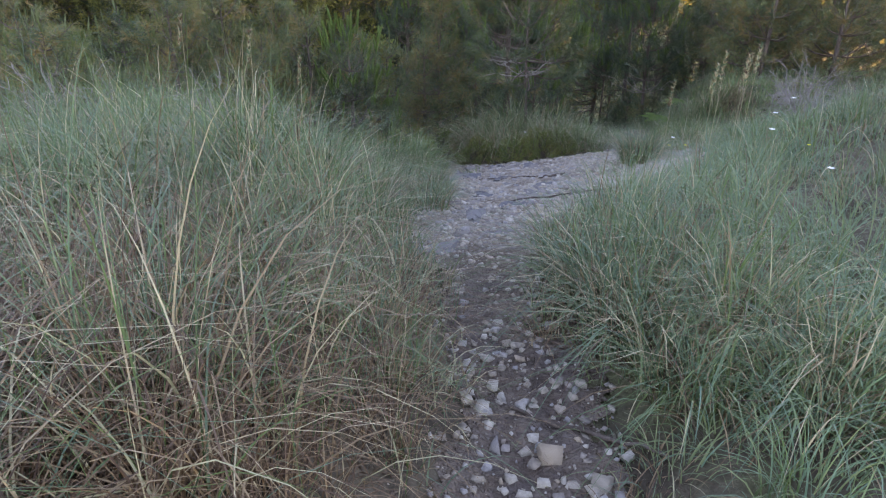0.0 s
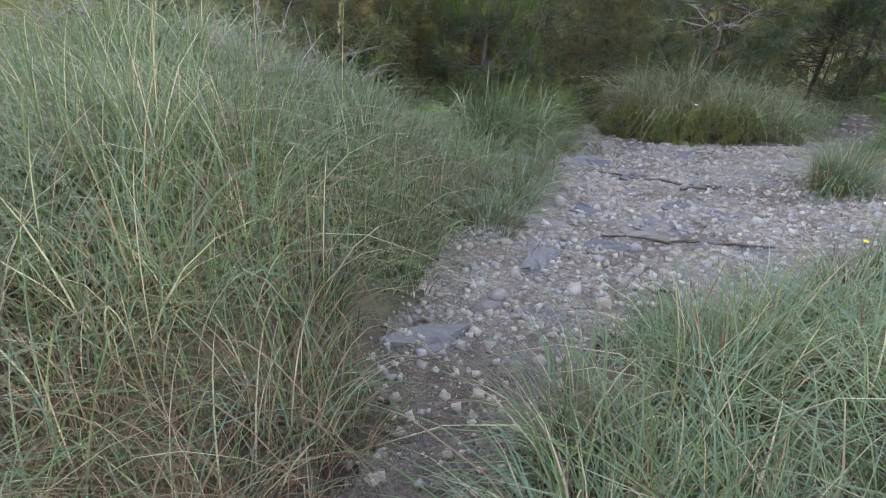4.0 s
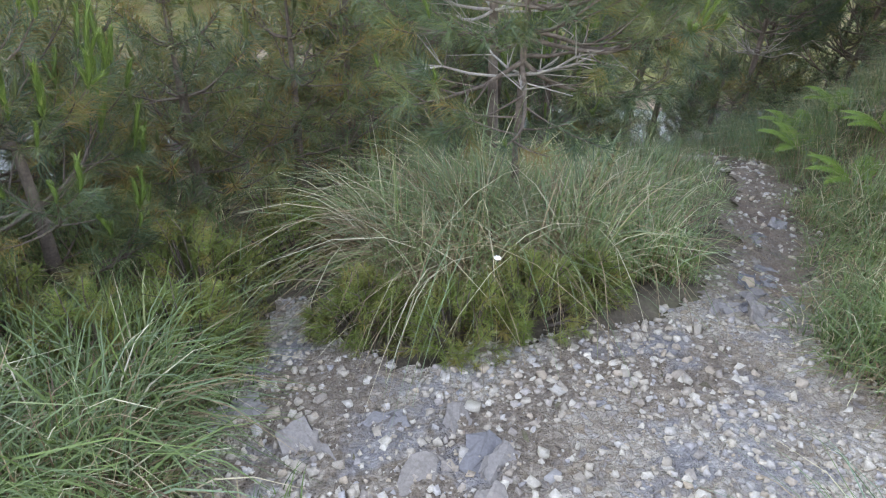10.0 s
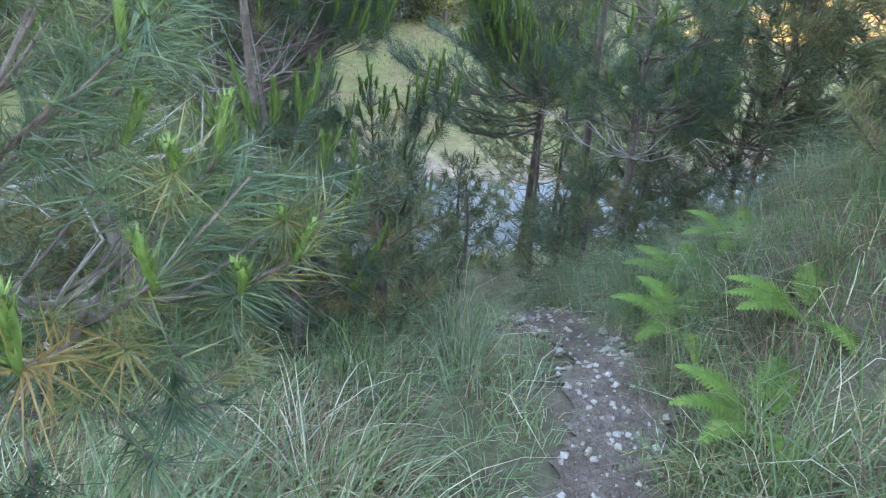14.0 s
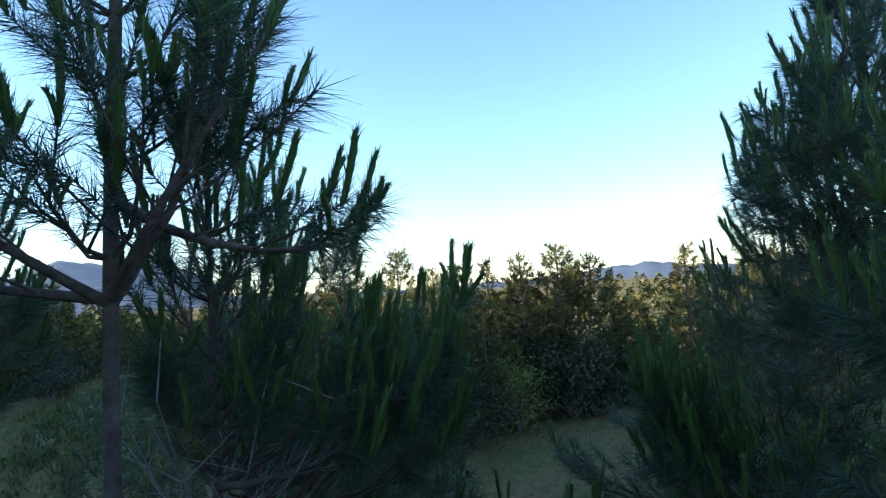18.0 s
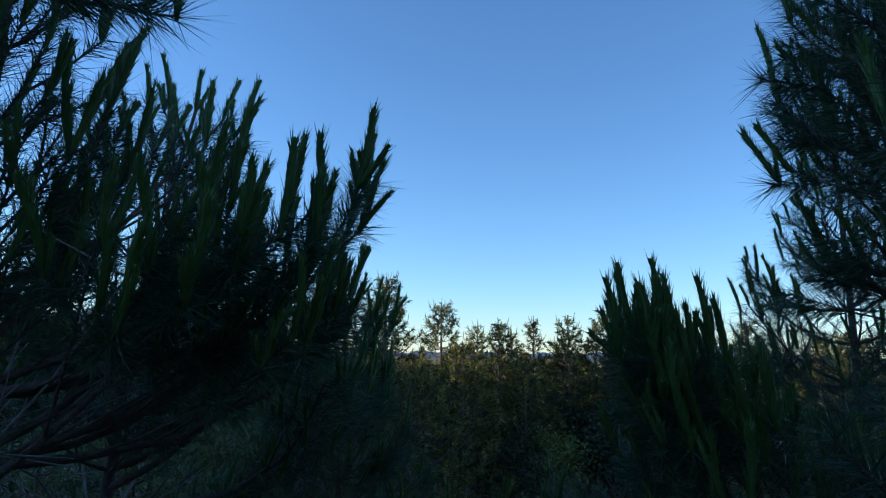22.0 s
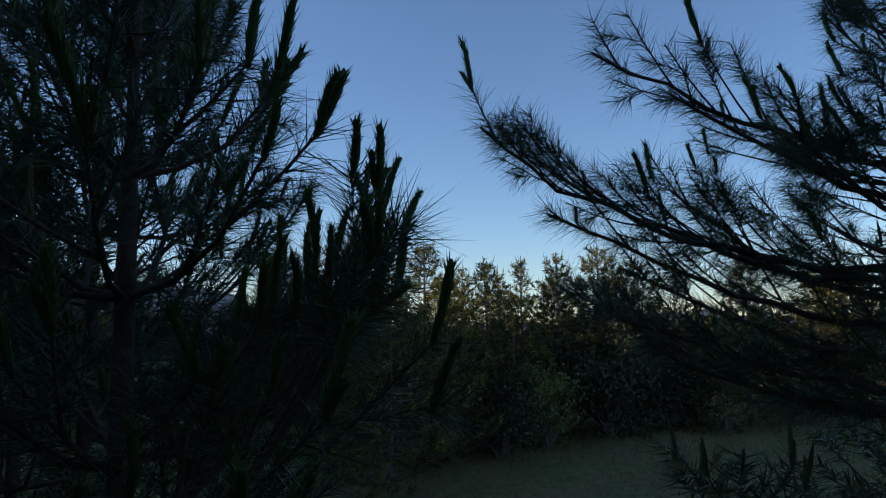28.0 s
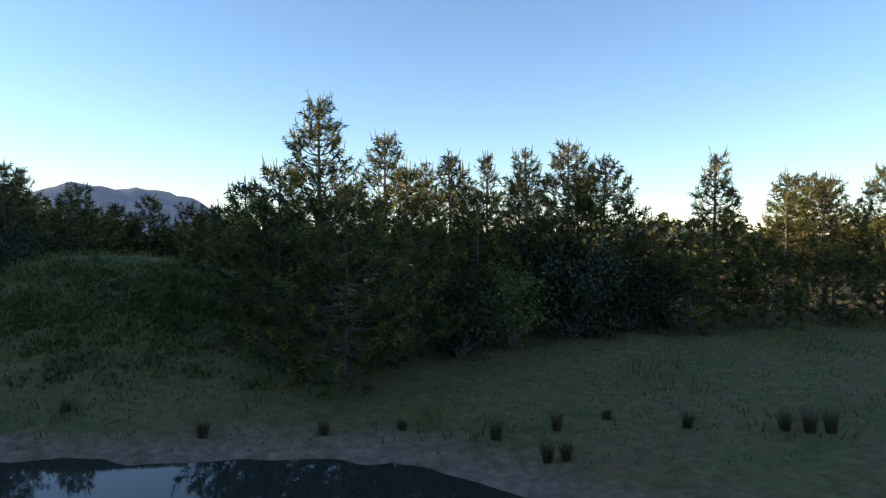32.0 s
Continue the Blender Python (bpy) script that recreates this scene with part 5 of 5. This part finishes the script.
def scrub(seed, x, y, width, height, n=92):
    """Low spreading pine scrub: short shoots with soft needles."""
    rng = np.random.default_rng(seed)
    root = thing("low_pine", standing(x, y), "low yellow-green pine scrub spreading at the edge of the gravel", "shrub", "low pine scrub")
    a, r = rng.random(n) * 6.283, rng.random(n) ** 0.5
    p = np.stack([np.cos(a) * r * width / 2, np.sin(a) * r * width / 2.6, height * (1 - r ** 2) * rng.uniform(0.4, 1.0, n) + 0.03], 1)
    d = unit(np.stack([np.cos(a) * r, np.sin(a) * r, rng.uniform(0.5, 1.2, n)], 1) + rng.normal(0, 0.25, (n, 3)))
    pile = Pile()
    for q, w in zip(p, d):
        v, f = tube(np.array([[q[0] * 0.3, q[1] * 0.3, -0.03], q * [0.75, 0.75, 0.5], q, q + w * 0.1]), [0.006, 0.005, 0.004, 0.002], 4)
        pile.add(v, f)
    put("stem_frame", pile.mesh("stem_frame", True), BARK, root)
    put("foliage", needle_mesh("foliage", rng, p - d * 0.04, d, np.full(n, 0.12), 74, 0.066, 0.0028, 48, 0.45), SCRUB, root)


for k, (x, y, w, h) in enumerate([(2.4, 5.5, 0.6, 0.28), (2.75, 5.55, 0.6, 0.32), (3.15, 5.68, 0.4, 0.25), (1.2, 5.65, 0.55, 0.4), (0.85, 5.6, 0.6, 0.45), (1.75, 6.45, 0.5, 0.4), (2.0, 5.72, 0.5, 0.3), (1.25, 6.1, 0.6, 0.5), (0.4, 5.9, 0.7, 0.55)]):
    scrub(70 + k, x, y, w, h)


def fern(seed, x, y, size, fronds=7, lean=0.0):
    """Bracken: arching fronds with paired leaflets, each frond a part."""
    rng = np.random.default_rng(seed)
    root = thing("fern", standing(x, y), "bright green bracken fern among grass", "fern", "ferns")
    for k in range(fronds):
        a = k * 6.283 / fronds + rng.normal(0, 0.3)
        out = np.array([np.cos(a), np.sin(a), 0])
        s = np.linspace(0, 1, 22)
        line = out * (s * size * 0.8)[:, None]
        line[:, 2] = size * (0.75 * s - 0.5 * s ** 2.2)
        pile = Pile()
        v, f = tube(line, 0.004 * (1 - 0.8 * s) + 0.0008, 4)
        pile.add(v, f, 0.6)
        across = np.array([-out[1], out[0], 0])
        for j in range(4, 22):
            w = size * 0.28 * (1 - s[j]) ** 0.8 * min(1, (j - 2) / 4) + 0.012
            fw = unit(line[j] - line[j - 1])
            for sg in (1, -1):
                tip = line[j] + (across * sg * 0.95 + fw * 0.35) * w + np.array([0, 0, -0.15 * w])
                m = np.linspace(0, 1, 8)
                c = line[j] + (tip - line[j]) * m[:, None]
                hw = 0.016 * size / 0.5 * (1 - m) ** 0.6 * (0.55 + 0.45 * (np.arange(8) % 2))
                v = np.stack([c - fw * hw[:, None], c + fw * hw[:, None]], 1).reshape(-1, 3)
                q = np.arange(7)[:, None] * 2 + [0, 1, 3, 2]
                pile.add(v, q, float(np.clip(rng.normal(0.45, 0.2), 0, 1)))
        put("frond", pile.mesh("frond"), FERN, root)


for k, (x, y, s) in enumerate([(-0.25, 5.35, 0.62), (0.0, 5.15, 0.5), (5.85, 7.1, 0.5), (5.5, 6.3, 0.45), (6.3, 7.6, 0.5), (6.0, 6.6, 0.45), (-0.5, 5.0, 0.4), (6.6, 7.6, 0.45), (-0.6, 5.2, 0.4)]):
    fern(90 + k, x, y, s)


def dead_bush(seed, x, y, width, height):
    """A bare bush: forked grey twigs, each stem a part."""
    rng = np.random.default_rng(seed)
    root = thing("dead_bush", standing(x, y), "leafless mauve-grey bush of tangled dead twigs in the grass", "bush", "dead bushes")
    for _ in range(16):
        a = rng.random() * 6.283
        pile = Pile()
        tip = np.array([math.cos(a) * width * rng.uniform(0.2, 0.55), math.sin(a) * width * rng.uniform(0.2, 0.55), height * rng.uniform(0.5, 1.05)])
        s = np.linspace(0, 1, 7)[:, None]
        line = tip * s + [0, 0, -0.04] + rng.normal(0, 0.025, (7, 3)) * s
        line[:, 2] -= 0.25 * height * s[:, 0] ** 3
        v, f = tube(line, np.linspace(0.006, 0.002, 7), 5)
        pile.add(v, f)
        for k in range(2, 7):
            for _ in range(3):
                d = unit(rng.normal(size=3) + unit(tip) * 0.9)
                ln = rng.uniform(0.08, 0.26)
                v, f = tube(np.array([line[k], line[k] + d * ln * 0.5 + rng.normal(0, 0.01, 3), line[k] + d * ln - [0, 0, 0.2 * ln]]), [0.0026, 0.002, 0.001], 4)
                pile.add(v, f)
        put("twig", pile.mesh("twig", True), TWIGS, root)


for k, (x, y, w, h) in enumerate([(-1.05, 3.3, 0.7, 0.75), (-0.7, 3.7, 0.6, 0.6), (4.3, 3.0, 0.8, 0.7), (5.0, 3.6, 0.9, 0.9), (-2.2, 3.6, 0.8, 0.9)]):
    dead_bush(400 + k, x, y, w, h)


# ---- stones of the path ----
def pebble_mesh(seed, flat=0.62):
    """An angular stone: a cube knocked out of true."""
    rng = np.random.default_rng(seed)
    v = np.array([(x, y, z) for z in (-1, 1) for y in (-1, 1) for x in (-1, 1)], float)
    v = v * [0.8, rng.uniform(0.5, 0.75), flat * rng.uniform(0.6, 1.1)] + rng.normal(0, 0.22, (8, 3))
    v[4:, :2] *= rng.uniform(0.6, 0.95)
    f = [(0, 2, 3, 1), (4, 5, 7, 6), (0, 1, 5, 4), (1, 3, 7, 5), (3, 2, 6, 7), (2, 0, 4, 6)]
    return v, np.array(f)


PEBBLES = [pebble_mesh(k) for k in range(12)]


def on_track(rng, n, margin=-0.02):
    out = np.zeros((0, 2))
    while len(out) < n:
        c = np.stack([rng.uniform(-1.3, 6.6, n * 4), rng.uniform(-1.6, 8.6, n * 4)], 1)
        c = c[(off_track(c[:, 0], c[:, 1]) < margin) & (rng.random(len(c)) < np.where(c[:, 1] < 1.3, 0.75, np.where(c[:, 0] > 3.5, 0.35, 1.0)))]
        out = np.concatenate([out, c])
    return out[:n]


def gravel():
    rng = np.random.default_rng(8)
    n = 12000
    c = on_track(rng, n, 0.06)
    c = c[(bumps(c[:, 0], c[:, 1], 0.22, 6) > -0.25) | (rng.random(n) < 0.4)]
    n = len(c)
    size = 0.004 + 0.02 * rng.random(n) ** 2.4
    z = land(c[:, 0], c[:, 1]) + 0.012 + 0.012 * bumps(c[:, 0], c[:, 1], 0.045, 5) + size * 0.02
    a = rng.random(n) * 6.283
    pile = Pile()
    kind = rng.integers(0, 12, n)
    for k in range(12):
        m = kind == k
        v, f = PEBBLES[k]
        ca, sa = np.cos(a[m])[:, None], np.sin(a[m])[:, None]
        w = np.stack([v[None, :, 0] * ca - v[None, :, 1] * sa, v[None, :, 0] * sa + v[None, :, 1] * ca, np.repeat(v[None, :, 2], m.sum(), 0)], -1) * size[m][:, None, None]
        w += np.stack([c[m, 0], c[m, 1], z[m]], 1)[:, None]
        pile.add(w.reshape(-1, 3), (f[None] + np.arange(m.sum())[:, None, None] * 8).reshape(-1, 4), np.repeat(rng.random(m.sum()), 8))
    tagged(put("gravel", pile.mesh("gravel"), STONE), "loose pale limestone gravel scattered over the path", "gravel", kind="stuff")


gravel()


def stones():
    rng = np.random.default_rng(9)
    meshes = []
    for k in range(12):
        v, f = PEBBLES[k]
        me = mesh_of("stone", v, f, np.zeros(8))
        me.materials.append(STONE)
        meshes.append(me)
    for c in on_track(rng, 290, 0.0):
        s = rng.uniform(0.014, 0.036) * (1.35 if rng.random() < 0.15 else 1)
        ob = new("stone", meshes[rng.integers(0, 12)])
        ob.parent = track
        ob.matrix_basis = pose(c[0], c[1], land1(c[0], c[1]) + 0.012 + s * 0.05, rng.normal(0, 8), rng.normal(0, 8), rng.random() * 360) @ Matrix.Diagonal((s, s, s, 1))


def slab(seed, x, y, w, d, h, turn, tilt=0):
    rng = np.random.default_rng(seed)
    bm = bmesh.new()
    bmesh.ops.create_cube(bm, size=1.0)
    bmesh.ops.subdivide_edges(bm, edges=bm.edges[:], cuts=3, use_grid_fill=True)
    for q in bm.verts:
        c = q.co
        c.x, c.y = c.x * (1 - 0.35 * abs(c.y) ** 2), c.y * (1 - 0.3 * abs(c.x) ** 2)
        q.co = Vector((c.x * w, c.y * d, c.z * h)) + Vector(rng.normal(0, 1, 3) * [w * 0.075, d * 0.09, h * 0.14])
    me = bpy.data.meshes.new("rock")
    bm.to_mesh(me)
    bm.free()
    ob = put("rock", me, SLATE, at=pose(x, y, land1(x, y) - h * 0.22, tilt, tilt * 0.5, turn))
    tagged(ob, "grey-brown slab of rock sunk in the path", "rock", "rock slabs in the path")


for k, (x, y, w, d, h, t) in enumerate([(-0.08, 1.33, 0.36, 0.13, 0.1, 25), (0.22, 1.6, 0.16, 0.11, 0.07, 10), (1.15, 4.25, 0.22, 0.14, 0.09, -20), (2.25, 4.7, 0.2, 0.16, 0.06, 50), (2.15, 4.45, 0.22, 0.1, 0.06, 60),
                                       (1.95, 5.0, 0.14, 0.1, 0.06, 0), (1.55, 3.1, 0.2, 0.14, 0.07, 30), (3.85, 5.2, 0.2, 0.13, 0.09, 60), (4.0, 5.42, 0.16, 0.1, 0.07, 20), (4.1, 5.28, 0.13, 0.09, 0.07, 80), (4.2, 5.55, 0.14, 0.08, 0.06, 50), (4.0, 5.08, 0.1, 0.08, 0.06, 10), (4.32, 5.78, 0.1, 0.07, 0.05, 30), (1.2, 2.6, 0.3, 0.14, 0.06, 15), (0.9, 2.35, 0.22, 0.13, 0.06, -10),
                                       (1.5, 3.9, 0.2, 0.1, 0.06, 40), (4.55, 6.05, 0.12, 0.08, 0.06, 30), (2.20, 4.91, 0.18, 0.10, 0.06, 74), (1.99, 4.68, 0.22, 0.13, 0.07, 40), (2.27, 4.66, 0.18, 0.09, 0.08, 40), (1.37, 4.25, 0.23, 0.13, 0.06, -42), (2.13, 4.04, 0.18, 0.09, 0.08, 19), (0.77, 4.33, 0.26, 0.16, 0.05, 71), (3.81, 5.34, 0.15, 0.09, 0.07, -12), (1.39, 5.20, 0.22, 0.14, 0.08, 29), (0.95, 2.97, 0.20, 0.13, 0.06, -46), (0.66, 2.68, 0.28, 0.13, 0.05, -25), (1.33, 2.85, 0.18, 0.11, 0.07, -3), (1.45, 2.37, 0.21, 0.14, 0.07, 56), (1.62, 4.93, 0.23, 0.14, 0.08, -73), (1.31, 4.38, 0.28, 0.19, 0.07, -39), (0.50, 2.15, 0.25, 0.13, 0.07, 66), (4.10, 5.57, 0.17, 0.11, 0.06, 66), (3.72, 5.37, 0.15, 0.07, 0.06, 43), (3.89, 5.29, 0.14, 0.09, 0.06, -42), (4.31, 5.68, 0.13, 0.07, 0.06, -50), (4.52, 5.99, 0.13, 0.08, 0.05, 70), (4.79, 6.15, 0.15, 0.10, 0.08, 49)]):
    slab(200 + k, x, y, w, d, h, t, 6)


def stick(seed, x, y, length, turn, r=0.008):
    rng = np.random.default_rng(seed)
    s = np.linspace(-0.5, 0.5, 9)
    line = np.stack([s * length * math.cos(radians(turn)), s * length * math.sin(radians(turn)), 0 * s], 1) + rng.normal(0, 0.012, (9, 3))
    line[:, 2] = land(line[:, 0] + x, line[:, 1] + y) - land1(x, y) + 0.02 + np.abs(rng.normal(0, 0.004, 9))
    v, f = tube(line, r * (1 - 0.5 * np.abs(s)), 6)
    ob = put("stick", mesh_of("stick", v, f, np.zeros(len(v)), True), BARK, at=standing(x, y))
    tagged(ob, "dead brown stick lying on the path", "stick", "sticks on the path")


for k, (x, y, l, t) in enumerate([(1.75, 3.75, 0.6, -20), (1.45, 3.95, 0.35, -10), (0.3, 0.0, 0.5, -50), (-0.2, -0.45, 0.5, -45), (1.35, 2.45, 0.9, -12), (1.9, 3.6, 0.4, 15)]):
    stick(230 + k, x, y, l, t)


def flower(seed, x, y, h, mat, label, petals=7, size=0.018):
    rng = np.random.default_rng(seed)
    root = thing("wild_flower", standing(x, y), label, "flower", "wild flowers")
    top = np.array([rng.normal(0, 0.03), rng.normal(0, 0.03), h])
    v, f = tube(np.array([[0, 0, -0.02], top * 0.5 + [0.01, 0, 0], top]), [0.002, 0.0016, 0.0012], 4)
    put("stalk", mesh_of("stalk", v, f, np.zeros(len(v)) + 0.3), GRASS, root)
    pile = Pile()
    for k in range(petals):
        a = k * 6.283 / petals
        o, s = np.array([math.cos(a), math.sin(a), 0.3]), np.array([-math.sin(a), math.cos(a), 0])
        pile.add(np.array([top, top + o * size * 0.6 + s * size * 0.45, top + o * size, top + o * size * 0.6 - s * size * 0.45]), [[0, 1, 2, 3]])
    put("petals", pile.mesh("petals"), mat, root)


flower(1, 2.6, 5.62, 0.36, WHITE, "small white flower above low scrub", 8, 0.02)
for k, (x, y, h) in enumerate([(1.7, 0.9, 0.42), (2.0, 1.3, 0.45), (1.5, 0.3, 0.4), (2.3, 0.6, 0.45), (1.9, 1.9, 0.4), (2.6, 1.6, 0.45)]):
    flower(2 + k, x, y, h, WHITE, "small white wild flower in the grass", 6, 0.018)
for k, (x, y, h) in enumerate([(1.5, 1.4, 0.36), (1.4, 1.15, 0.36), (0.75, 5.0, 0.34), (1.6, 0.55, 0.4), (2.0, 0.45, 0.4), (5.2, 5.6, 0.4)]):
    flower(20 + k, x, y, h, YELLOW, "small yellow wild flower in the grass", 6, 0.011)


def plume(seed, x, y, h):
    """A pale feathery seed head on a stalk."""
    rng = np.random.default_rng(seed)
    root = thing("seed_head", standing(x, y), "pale feathery grass seed head on a tall stalk", "seed head", "seed heads")
    v, f = tube(np.array([[0, 0, -0.02], [0.01, 0, h * 0.5], [0.03, 0.01, h]]), [0.002, 0.0018, 0.001], 4)
    put("stalk", mesh_of("stalk", v, f, np.zeros(len(v)) + 0.72), GRASS, root)
    n = 60
    s = rng.random(n)
    base = np.stack([0.03 * s, 0.01 * s, h * (0.78 + 0.22 * s)], 1)
    put("plume", needle_mesh("plume", rng, base, np.tile([0.1, 0, 1.0], (n, 1)), np.full(n, 0.01), 3, 0.03, 0.007, 35, 0.7), GRASS, root)


for k, (x, y, h) in enumerate([(2.15, 1.9, 0.86), (2.3, 2.0, 0.95), (2.38, 1.85, 0.88), (2.2, 1.6, 0.85), (2.05, 2.2, 0.8), (2.6, 2.1, 0.9), (-0.9, 2.6, 0.9), (-1.3, 2.9, 0.95), (-0.55, 3.0, 0.85), (3.4, 6.1, 0.75), (3.25, 6.0, 0.7)]):
    plume(300 + k, x, y, h)
stones()
